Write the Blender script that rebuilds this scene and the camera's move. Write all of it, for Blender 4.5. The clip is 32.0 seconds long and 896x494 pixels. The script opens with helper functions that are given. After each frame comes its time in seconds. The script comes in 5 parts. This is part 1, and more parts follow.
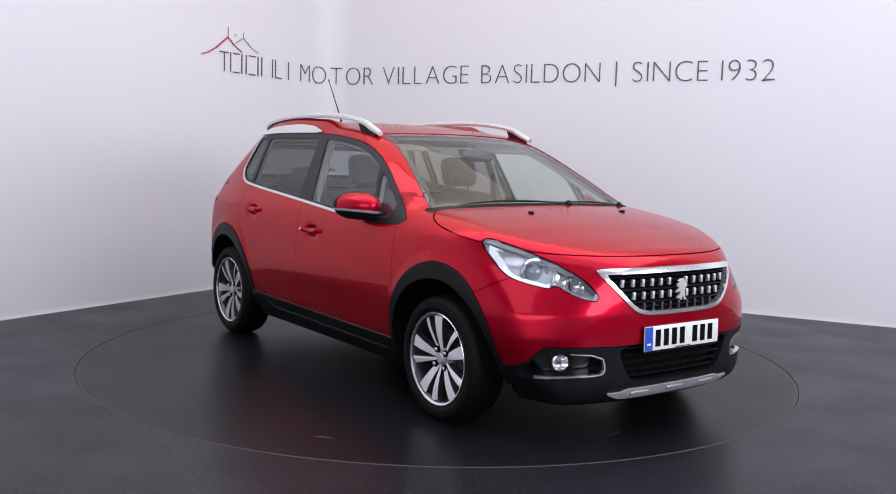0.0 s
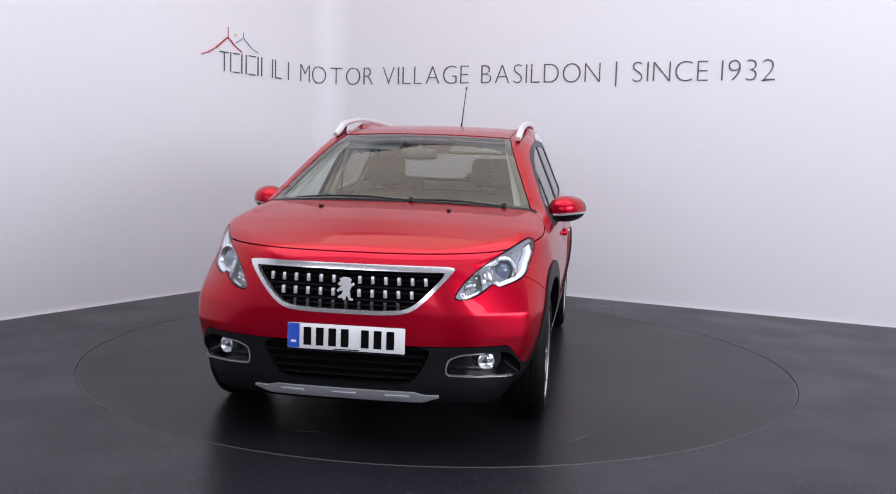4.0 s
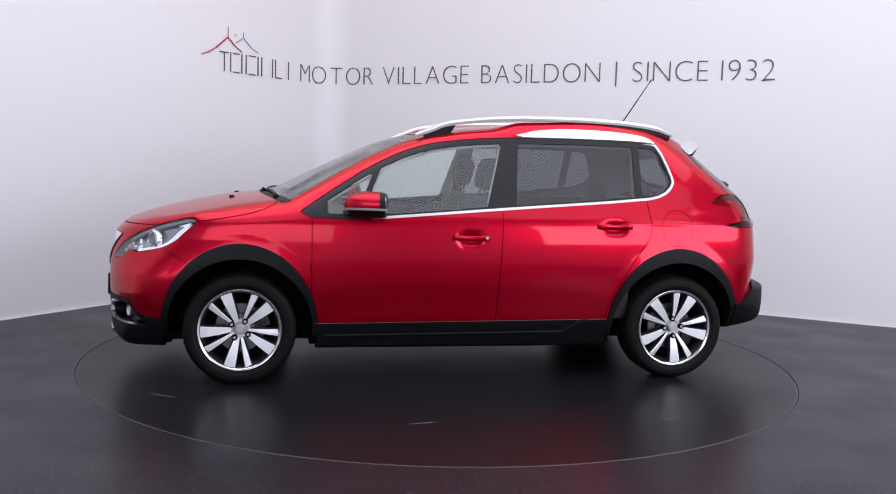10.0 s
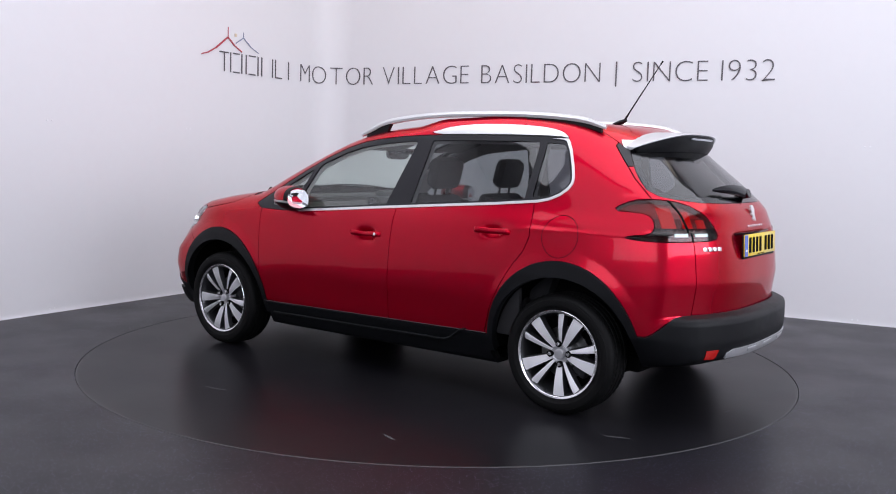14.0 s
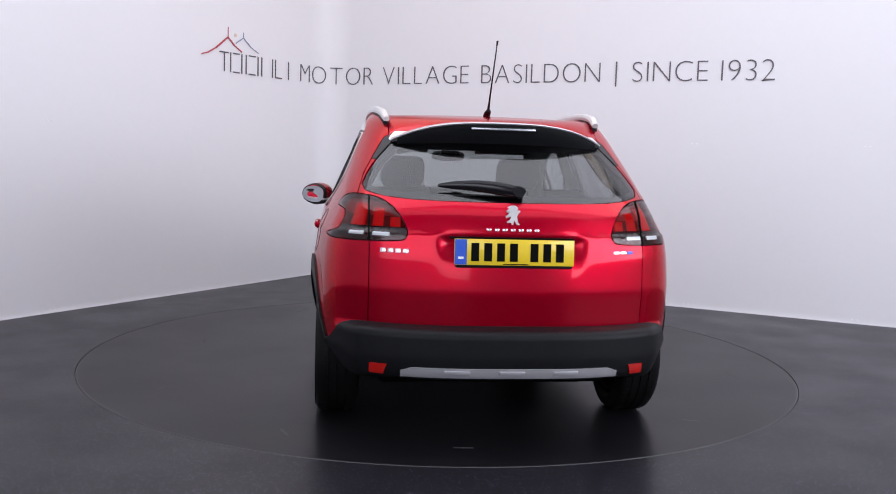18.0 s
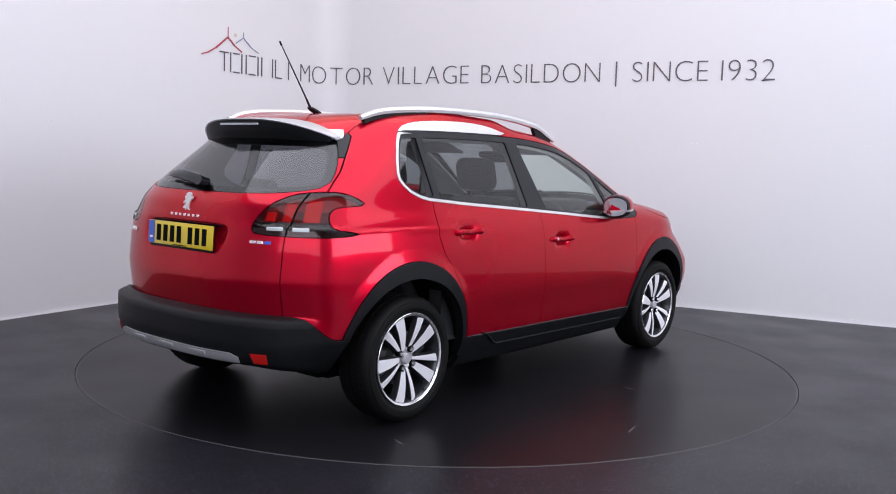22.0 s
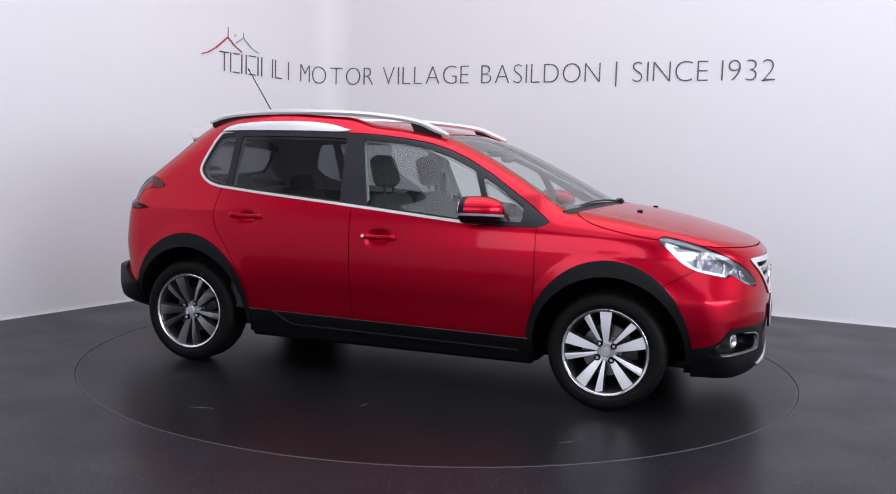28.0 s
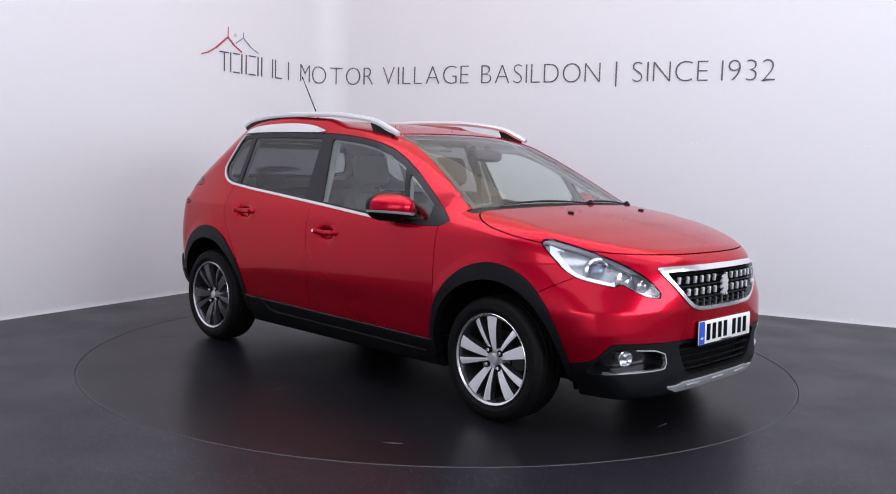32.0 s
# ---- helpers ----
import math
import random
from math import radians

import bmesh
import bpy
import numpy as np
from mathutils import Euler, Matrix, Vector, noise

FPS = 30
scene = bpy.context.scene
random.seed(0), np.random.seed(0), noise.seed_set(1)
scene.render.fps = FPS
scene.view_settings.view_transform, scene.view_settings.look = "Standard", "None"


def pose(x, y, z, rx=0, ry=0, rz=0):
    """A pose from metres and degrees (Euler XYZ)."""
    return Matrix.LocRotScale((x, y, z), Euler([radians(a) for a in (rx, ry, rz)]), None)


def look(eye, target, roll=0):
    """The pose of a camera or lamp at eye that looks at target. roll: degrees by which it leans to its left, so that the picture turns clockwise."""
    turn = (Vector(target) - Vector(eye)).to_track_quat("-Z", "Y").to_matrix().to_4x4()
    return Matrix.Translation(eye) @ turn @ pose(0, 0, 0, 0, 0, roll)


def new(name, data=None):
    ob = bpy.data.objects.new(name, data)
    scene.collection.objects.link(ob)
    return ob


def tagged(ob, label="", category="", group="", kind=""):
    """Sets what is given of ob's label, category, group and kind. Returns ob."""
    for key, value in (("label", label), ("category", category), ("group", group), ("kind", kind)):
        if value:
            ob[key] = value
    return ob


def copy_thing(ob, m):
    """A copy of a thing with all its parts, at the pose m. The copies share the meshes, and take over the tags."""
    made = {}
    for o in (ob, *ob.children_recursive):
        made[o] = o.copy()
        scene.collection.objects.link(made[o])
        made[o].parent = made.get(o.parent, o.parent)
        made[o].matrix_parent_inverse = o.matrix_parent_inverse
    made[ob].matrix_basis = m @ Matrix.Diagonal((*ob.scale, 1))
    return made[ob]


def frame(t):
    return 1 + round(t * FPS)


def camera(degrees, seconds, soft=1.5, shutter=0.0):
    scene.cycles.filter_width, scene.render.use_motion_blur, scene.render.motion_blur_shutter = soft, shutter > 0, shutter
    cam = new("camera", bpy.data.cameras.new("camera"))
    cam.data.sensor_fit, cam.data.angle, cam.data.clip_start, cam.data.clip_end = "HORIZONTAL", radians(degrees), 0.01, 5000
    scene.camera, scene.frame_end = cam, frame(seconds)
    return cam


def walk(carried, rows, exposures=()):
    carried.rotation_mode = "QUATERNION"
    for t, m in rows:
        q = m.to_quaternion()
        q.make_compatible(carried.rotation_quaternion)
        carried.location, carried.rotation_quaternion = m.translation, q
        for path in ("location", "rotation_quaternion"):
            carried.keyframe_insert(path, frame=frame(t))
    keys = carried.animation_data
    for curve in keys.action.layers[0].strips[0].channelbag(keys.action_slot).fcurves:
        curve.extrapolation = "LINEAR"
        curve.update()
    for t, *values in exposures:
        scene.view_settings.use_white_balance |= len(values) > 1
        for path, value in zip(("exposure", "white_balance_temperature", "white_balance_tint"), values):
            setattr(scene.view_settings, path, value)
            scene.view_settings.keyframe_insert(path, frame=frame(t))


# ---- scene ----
# ---------- camera: it stands still ----------
cam = camera(52.69, 32.0, soft=1.0)
EYE = pose(0, -5.8523, 1.2677, 90 - 5.5063, 0, -0.3946) @ pose(0, 0, 0, 0, 0, 1.7059)
walk(cam, [(0.0, EYE), (32.0, EYE)], exposures=[(0.0, -0.39), (32.0, -0.39)])

# ---------- light: a closed white studio with unseen ceiling lamps ----
world = bpy.data.worlds.new("studio_air")
scene.world = world
world.use_nodes = True
world.node_tree.nodes["Background"].inputs[0].default_value = (0.8, 0.82, 0.9, 1)
world.node_tree.nodes["Background"].inputs[1].default_value = 0.05
# assumed height of the unseen ceiling, set for even light on the walls
ROOF = 5.0
# assumed ceiling fields out of view, cool over the front of the turntable and warm behind it, an added front fill, and
# two added lamps high on the walls behind the camera
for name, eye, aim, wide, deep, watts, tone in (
        ("cool_ceiling_light", (0.8, -1.0, ROOF - 0.06), (0.8, -0.99, 0), 9.5, 3.6, 375, (0.88, 0.89, 1.0)),
        # fill added ahead of the car; it brightens windows and front
        ("front_fill_light", (1.2, -4.3, ROOF - 0.06), (1.2, -4.29, 0), 9.5, 2.6, 125, (0.86, 0.88, 1.0)),
        ("warm_ceiling_light", (0.0, 2.1, ROOF - 0.06), (0.0, 2.11, 0), 8.0, 2.4, 95, (1.0, 0.87, 0.76)),
        # two unseen lamps, added for the brightness mirrored in paint and glass
        ("unseen_back_light", (-1.37, -7.66, 2.5), (-0.47, -5.87, 2.3), 6.0, 2.2, 135, (0.86, 0.88, 1.0)),
        ("unseen_back_light", (5.62, -4.97, 2.5), (3.90, -3.95, 2.3), 6.0, 2.2, 345, (0.86, 0.88, 1.0))):
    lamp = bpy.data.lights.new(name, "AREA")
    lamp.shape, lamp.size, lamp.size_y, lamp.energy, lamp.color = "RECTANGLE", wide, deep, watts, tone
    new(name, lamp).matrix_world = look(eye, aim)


# ---------- materials ----------
def material(name, colour, rough=0.5, metal=0.0, coat=0.0, grain=0.0, scale=60.0, bump=0.0, second=None, spread=0.5, **more):
    m = bpy.data.materials.new(name)
    m.use_nodes = True
    n, k = m.node_tree.nodes, m.node_tree.links
    b = n["Principled BSDF"]
    b.inputs["Base Color"].default_value = (*colour, 1)
    b.inputs["Roughness"].default_value = rough
    b.inputs["Metallic"].default_value = metal
    b.inputs["Coat Weight"].default_value = coat
    b.inputs["Coat Roughness"].default_value = 0.03
    for key, v in more.items():
        b.inputs[key.replace("_", " ")].default_value = v
    if grain or bump or second:
        tc = n.new("ShaderNodeTexCoord")
        fine = n.new("ShaderNodeTexNoise")
        fine.inputs["Scale"].default_value, fine.inputs["Detail"].default_value = scale, 6
        k.new(tc.outputs["Object"], fine.inputs["Vector"])
        broad = n.new("ShaderNodeTexNoise")
        broad.inputs["Scale"].default_value, broad.inputs["Detail"].default_value = scale / 22, 4
        k.new(tc.outputs["Object"], broad.inputs["Vector"])
        if grain:
            r = n.new("ShaderNodeMapRange")
            r.inputs[3].default_value, r.inputs[4].default_value = max(rough - grain, 0), min(rough + grain, 1)
            k.new(broad.outputs[0], r.inputs[0])
            k.new(r.outputs[0], b.inputs["Roughness"])
        if second:
            mix = n.new("ShaderNodeMix")
            mix.data_type = "RGBA"
            mix.inputs[6].default_value, mix.inputs[7].default_value = (*colour, 1), (*second, 1)
            s = n.new("ShaderNodeMapRange")
            s.inputs[1].default_value, s.inputs[2].default_value = 0.5 - spread / 2, 0.5 + spread / 2
            a = n.new("ShaderNodeMath")
            a.operation = "MULTIPLY_ADD"
            a.inputs[1].default_value = 0.4
            k.new(fine.outputs[0], a.inputs[0])
            h = n.new("ShaderNodeMath")
            h.operation = "MULTIPLY"
            h.inputs[1].default_value = 0.6
            k.new(broad.outputs[0], h.inputs[0])
            k.new(h.outputs[0], a.inputs[2])
            k.new(a.outputs[0], s.inputs[0])
            k.new(s.outputs[0], mix.inputs[0])
            k.new(mix.outputs[2], b.inputs["Base Color"])
        if bump:
            bp = n.new("ShaderNodeBump")
            bp.inputs["Strength"].default_value, bp.inputs["Distance"].default_value = bump, 0.002
            k.new(fine.outputs[0], bp.inputs["Height"])
            k.new(bp.outputs[0], b.inputs["Normal"])
    return m


def glass(name, tint, rough=0.0, mirror=0.07):
    m = bpy.data.materials.new(name)
    m.use_nodes = True
    n, k = m.node_tree.nodes, m.node_tree.links
    n.remove(n["Principled BSDF"])
    clear, shine, mix, edge = n.new("ShaderNodeBsdfTransparent"), n.new("ShaderNodeBsdfGlossy"), n.new("ShaderNodeMixShader"), n.new("ShaderNodeLayerWeight")
    clear.inputs[0].default_value = (*tint, 1)
    shine.inputs["Roughness"].default_value = rough
    edge.inputs[0].default_value = 0.5
    power, lift = n.new("ShaderNodeMath"), n.new("ShaderNodeMath")
    power.operation, lift.operation = "POWER", "MULTIPLY_ADD"
    power.inputs[1].default_value, lift.inputs[1].default_value, lift.inputs[2].default_value = 5.0, 0.92, mirror
    k.new(edge.outputs["Facing"], power.inputs[0])
    k.new(power.outputs[0], lift.inputs[0])
    k.new(lift.outputs[0], mix.inputs[0])
    k.new(clear.outputs[0], mix.inputs[1])
    k.new(shine.outputs[0], mix.inputs[2])
    k.new(mix.outputs[0], n["Material Output"].inputs[0])
    return m


PAINT = material("red_metallic_paint", (0.50, 0.0005, 0.0195), 0.27, 0.68, 0.65, 0.0, 2500, 0.0, (0.46, 0.0004, 0.0180), 0.8, Specular_IOR_Level=0.2, Coat_IOR=1.37, Specular_Tint=(0.55, 0.02, 0.06, 1))
BLACK = material("textured_black_plastic", (0.005, 0.0055, 0.0065), 0.48, grain=0.08, scale=500, bump=0.2, second=(0.008, 0.0085, 0.010), Specular_IOR_Level=0.18)
GLOSSBLACK = material("gloss_black_trim", (0.008, 0.008, 0.010), 0.16)
SATINBLACK = material("satin_black_window_trim", (0.010, 0.010, 0.013), 0.40, grain=0.05, scale=80, Specular_IOR_Level=0.3)
DARK = material("matt_black_lining", (0.003, 0.003, 0.003), 0.9, grain=0.05, Specular_IOR_Level=0.1)
CHROME = material("polished_chrome", (0.86, 0.86, 0.87), 0.14, 0.86, grain=0.03, scale=90)
SATIN = material("satin_aluminium_trim", (0.70, 0.70, 0.70), 0.30, 0.55, grain=0.05, scale=120)
SILVER = material("silver_painted_plastic", (0.52, 0.52, 0.54), 0.38, 0.5, 0.3, 0.05, 200)
RUBBER = material("black_tyre_rubber", (0.003, 0.003, 0.0034), 0.6, grain=0.1, scale=220, bump=0.3, second=(0.006, 0.006, 0.006), Specular_IOR_Level=0.15)
ALLOY = material("machined_alloy", (0.94, 0.94, 0.96), 0.36, 0.22, grain=0.06, scale=180)
ALLOYDARK = material("dark_grey_alloy_paint", (0.045, 0.046, 0.05), 0.35, 0.6, 0.4, 0.05, 150)
ALLOYGREY = material("grey_alloy_paint", (0.085, 0.085, 0.09), 0.35, 0.6, 0.4, 0.05, 150)
TINT = glass("clear_green_glass", (0.84, 0.91, 0.88), mirror=0.11)
SCREEN = glass("clear_windscreen_glass", (0.84, 0.91, 0.86), mirror=0.095)
PRIVACY = glass("dark_privacy_glass", (0.33, 0.34, 0.36), mirror=0.075)
LENS = glass("clear_lamp_lens", (0.95, 0.96, 0.97))
CLOTH = material("dark_grey_seat_cloth", (0.022, 0.022, 0.025), 0.9, grain=0.05, scale=120, bump=0.1, second=(0.035, 0.035, 0.04))
TRIMGREY = material("light_grey_headlining", (0.42, 0.41, 0.39), 0.9, grain=0.05, scale=200, bump=0.2, second=(0.36, 0.35, 0.33))
VISOR = material("grey_visor_cloth", (0.16, 0.155, 0.15), 0.9, grain=0.05, scale=200, bump=0.1, second=(0.14, 0.135, 0.13))
DASH = material("soft_black_dashboard", (0.02, 0.02, 0.022), 0.6, grain=0.1, scale=120, bump=0.08, second=(0.03, 0.03, 0.033))
WALLPAINT = material("white_wall_panel_paint", (0.76, 0.755, 0.77), 0.45, grain=0.07, scale=14, bump=0.04, second=(0.725, 0.72, 0.74), spread=0.7)
WHITE = material("white_trim_plastic", (0.82, 0.82, 0.84), 0.4, grain=0.05, scale=60)
LETTER = material("dark_grey_letter_vinyl", (0.10, 0.09, 0.10), 0.4, grain=0.04, scale=60)


# ---------- building helpers ----------
def link_mesh(name, verts, faces, mat, parent=None, label="", smooth=True, angle=35, normals=None):
    me = bpy.data.meshes.new(name)
    me.from_pydata([tuple(map(float, v)) for v in verts], [], [tuple(map(int, f)) for f in faces])
    me.materials.append(mat)
    me.polygons.foreach_set("use_smooth", np.full(len(me.polygons), smooth))
    if smooth:
        me.set_sharp_from_angle(angle=radians(angle))
    me.update()
    if normals is not None:
        me.normals_split_custom_set_from_vertices([tuple(map(float, q)) for q in normals])
    ob = new(name, me)
    if parent:
        ob.parent = parent
    if label:
        ob["label"] = label
    return ob


def part(name, bm, mat, parent, label="", angle=35):
    """Links a bmesh as one mesh object under a thing or a part."""
    me = bpy.data.meshes.new(name)
    bmesh.ops.recalc_face_normals(bm, faces=bm.faces[:])
    bm.to_mesh(me)
    bm.free()
    me.materials.append(mat)
    me.polygons.foreach_set("use_smooth", np.full(len(me.polygons), True))
    me.set_sharp_from_angle(angle=radians(angle))
    ob = new(name, me)
    if parent:
        ob.parent = parent
    if label:
        ob["label"] = label
    return ob


def add_box(bm, lo, hi, bevel=0.0, m=None):
    made = bmesh.ops.create_cube(bm, size=1)["verts"]
    c, s = [(a + b) / 2 for a, b in zip(lo, hi)], [b - a for a, b in zip(lo, hi)]
    for v in made:
        v.co = Vector([c[i] + v.co[i] * s[i] for i in range(3)])
    if bevel:
        edges = list({e for v in made for e in v.link_edges})
        made = bmesh.ops.bevel(bm, geom=edges, offset=bevel, segments=2, affect="EDGES", profile=0.5)["verts"]
    if m is not None:
        for v in made:
            v.co = m @ v.co
    return made


def box(lo, hi, bevel=0.0, m=None):
    bm = bmesh.new()
    add_box(bm, lo, hi, bevel, m)
    return bm


def lathe(profile, steps=48, axis="Y", ring=False):
    """Turns (radius, along) pairs about an axis; ring: the profile is closed, with an open middle."""
    bm = bmesh.new()
    rings = []
    for r, a in profile:
        loop = []
        for i in range(steps):
            t = 2 * math.pi * i / steps
            c, s = r * math.cos(t), r * math.sin(t)
            loop.append(bm.verts.new((c, a, s) if axis == "Y" else (c, s, a) if axis == "Z" else (a, c, s)))
        rings.append(loop)
    for a, b in zip(rings, rings[1:] + (rings[:1] if ring else [])):
        for i in range(steps):
            j = (i + 1) % steps
            bm.faces.new((a[i], a[j], b[j], b[i]))
    for end, r in ((rings[0], profile[0][0]), (rings[-1], profile[-1][0])):
        if r > 1e-5 and not ring:
            bm.faces.new(end)
    bmesh.ops.remove_doubles(bm, verts=bm.verts[:], dist=1e-6)
    return bm


def sweep(path, section, up=(0, 0, 1), closed=True, scales=None):
    """Sweeps a closed (across, up) section along a path of points."""
    bm = bmesh.new()
    path = [Vector(p) for p in path]
    rings = []
    for i, p in enumerate(path):
        d = (path[min(i + 1, len(path) - 1)] - path[max(i - 1, 0)]).normalized()
        side = d.cross(Vector(up)).normalized()
        u = side.cross(d)
        k = scales[i] if scales else 1.0
        rings.append([bm.verts.new(p + side * a * k + u * b * k) for a, b in section])
    n = len(section)
    for a, b in zip(rings, rings[1:]):
        for i in range(n):
            j = (i + 1) % n
            bm.faces.new((a[i], a[j], b[j], b[i]))
    bm.faces.new(rings[0])
    bm.faces.new(rings[-1])
    return bm


def oval(a, b, n=12, power=1.0):
    out = []
    for i in range(n):
        t = 2 * math.pi * i / n
        c, s = math.cos(t), math.sin(t)
        out.append((a * math.copysign(abs(c) ** power, c), b * math.copysign(abs(s) ** power, s)))
    return out


def curve_through(points, n=24):
    """A smooth path through a few points."""
    p = [Vector(q) for q in points]
    p = [2 * p[0] - p[1]] + p + [2 * p[-1] - p[-2]]
    out = []
    for i in range(1, len(p) - 2):
        for k in range(n):
            t = k / n
            a, b, c, d = p[i - 1], p[i], p[i + 1], p[i + 2]
            out.append(0.5 * ((2 * b) + (c - a) * t + (2 * a - 5 * b + 4 * c - d) * t * t + (3 * b - a - 3 * c + d) * t ** 3))
    out.append(p[-2])
    return out


# ---------- room ----------
CORNER = Vector((-1.2727, 3.9922))
ALONG_L = Vector((0.50942, 0.86052))
ALONG_R = Vector((0.89561, -0.44484))
FILLET = 0.32
TANGENT = FILLET * math.tan(radians((59.374 + 26.413) / 2))


def wall_place(s):
    """Place and direction on the wall's face, s metres along it from the left wall's tangent point."""
    bend = FILLET * radians(59.374 + 26.413)
    if s <= 0:
        return CORNER - ALONG_L * (TANGENT - s), ALONG_L
    if s >= bend:
        return CORNER + ALONG_R * (TANGENT + s - bend), ALONG_R
    a = radians(59.374) - s / FILLET
    centre = CORNER - ALONG_L * TANGENT + Vector((ALONG_L.y, -ALONG_L.x)) * FILLET
    return centre + FILLET * Vector((-math.sin(a), math.cos(a))), Vector((math.cos(a), math.sin(a)))


def wall_run(name, lo, hi, mat, s0, s1, face=0.0, depth=0.12, steps=90, label="", cat="wall"):
    """An upright strip that follows the wall; face: how far proud of it."""
    v, f = [], []
    stations = [s0] + list(np.linspace(-0.05, FILLET * 1.497 + 0.05, steps)) + [s1]
    for s in stations:
        p, d = wall_place(s)
        n = Vector((d.y, -d.x))
        for q, z in ((p + n * face, lo), (p + n * face, hi), (p + n * (face - depth), hi), (p + n * (face - depth), lo)):
            v.append((q.x, q.y, z))
    for i in range(len(stations) - 1):
        for k in range(4):
            a, b = 4 * i + k, 4 * i + (k + 1) % 4
            f.append((a, b, b + 4, a + 4))
    e = 4 * (len(stations) - 1)
    f += [(0, 3, 2, 1), (e, e + 1, e + 2, e + 3)]
    return tagged(link_mesh(name, v, f, mat, angle=25), label, cat, kind="structure")


LEFT_END, RIGHT_END = -10.5, 11.0
wall_run("wall_north", 0.0, ROOF, WALLPAINT, LEFT_END, RIGHT_END, label="smooth white studio wall panels with a rounded inner corner")
wall_run("baseboard", 0.0, 0.007, WALLPAINT, LEFT_END, RIGHT_END, 0.012, 0.010, label="thin white edge strip at the foot of the wall", cat="trim")
pl, _ = wall_place(LEFT_END)
pr, _ = wall_place(RIGHT_END)
far = pl + pr - CORNER


# unseen walls are added behind the camera; their tone sets the bounce light
BACKWALL = material("grey_back_wall_paint", (0.76, 0.76, 0.78), 0.7, grain=0.06, scale=12, second=(0.72, 0.72, 0.74))


def plain_wall(name, a, b):
    d = (b - a).normalized()
    n = Vector((d.y, -d.x)) * 0.12
    v = [(q.x, q.y, z) for z in (0, ROOF) for q in (a, b, b + n, a + n)]
    f = [(0, 1, 5, 4), (1, 2, 6, 5), (2, 3, 7, 6), (3, 0, 4, 7), (4, 5, 6, 7), (3, 2, 1, 0)]
    tagged(link_mesh(name, v, f, BACKWALL, smooth=False), "plain pale grey wall, unseen, added to close the studio", "wall", kind="structure")


plain_wall("wall_west", far, pl)
plain_wall("wall_east", pr, far)


def floor_material():
    m = material("dark_grey_speckled_vinyl", (0.0075, 0.0073, 0.0088), 0.42, second=(0.012, 0.0117, 0.0142), scale=5, spread=0.5, Specular_IOR_Level=0.165)
    n, k = m.node_tree.nodes, m.node_tree.links
    b = n["Principled BSDF"]
    tc = n.new("ShaderNodeTexCoord")
    dots = n.new("ShaderNodeTexVoronoi")
    dots.inputs["Scale"].default_value = 110
    k.new(tc.outputs["Object"], dots.inputs["Vector"])
    cut = n.new("ShaderNodeMapRange")
    cut.inputs[1].default_value, cut.inputs[2].default_value, cut.inputs[3].default_value, cut.inputs[4].default_value = 0.12, 0.27, 1, 0
    k.new(dots.outputs["Distance"], cut.inputs[0])
    pick = n.new("ShaderNodeSeparateColor")
    k.new(dots.outputs["Color"], pick.inputs[0])
    some = n.new("ShaderNodeMath")
    some.operation = "GREATER_THAN"
    some.inputs[1].default_value = 0.45
    k.new(pick.outputs[0], some.inputs[0])
    both = n.new("ShaderNodeMath")
    both.operation = "MULTIPLY"
    k.new(cut.outputs[0], both.inputs[0])
    k.new(some.outputs[0], both.inputs[1])
    old = b.inputs["Base Color"].links[0].from_socket
    mix = n.new("ShaderNodeMix")
    mix.data_type = "RGBA"
    mix.inputs[7].default_value = (0.22, 0.20, 0.33, 1)
    k.new(old, mix.inputs[6])
    k.new(both.outputs[0], mix.inputs[0])
    k.new(mix.outputs[2], b.inputs["Base Color"])
    smear = n.new("ShaderNodeTexNoise")
    smear.inputs["Scale"].default_value, smear.inputs["Detail"].default_value = 1.6, 8
    k.new(tc.outputs["Object"], smear.inputs["Vector"])
    r = n.new("ShaderNodeMapRange")
    r.inputs[1].default_value, r.inputs[2].default_value, r.inputs[3].default_value, r.inputs[4].default_value = 0.3, 0.7, 0.27, 0.40
    k.new(smear.outputs[0], r.inputs[0])
    k.new(r.outputs[0], b.inputs["Roughness"])
    return m


FLOOR = floor_material()
DISC = material("worn_dark_turntable_top", (0.0068, 0.0065, 0.0078), 0.32, grain=0.07, scale=30, second=(0.0105, 0.0101, 0.0120), spread=0.5, bump=0.02, Specular_IOR_Level=0.13)
RIM = material("worn_steel_edge", (0.06, 0.06, 0.062), 0.5, 0.5, grain=0.15, scale=40)
TABLE_R = 2.210


def ring_mesh(name, r0, r1, z, mat, outer=None, steps=180, parent=None, drop=0.0):
    v, f = [], []
    for i in range(steps):
        t = 2 * math.pi * i / steps
        c, s = math.cos(t), math.sin(t)
        o = outer(c, s) if outer else (r1 * c, r1 * s)
        v += [(r0 * c, r0 * s, z), (*o, z), (r0 * c, r0 * s, z - drop), (*o, z - drop)]
    for i in range(steps):
        a, b = 4 * i, 4 * ((i + 1) % steps)
        f.append((a, a + 1, b + 1, b))
        if drop:
            f += [(a, b, b + 2, a + 2), (a + 1, a + 3, b + 3, b + 1), (a + 2, b + 2, b + 3, a + 3)]
    return link_mesh(name, v, f, mat, parent, smooth=False)


def to_square(c, s):
    k = 13.0 / max(abs(c), abs(s))
    return c * k, s * k


floor = ring_mesh("floor", TABLE_R + 0.0035, 0, 0.0, FLOOR, to_square, drop=0.05)
tagged(floor, "dark grey speckled vinyl studio floor", "floor", kind="structure")
pit = ring_mesh("floor_pit", 0.0, TABLE_R + 0.2, -0.06, DARK)
tagged(pit, "black pit below the turntable gap", "floor", kind="structure")

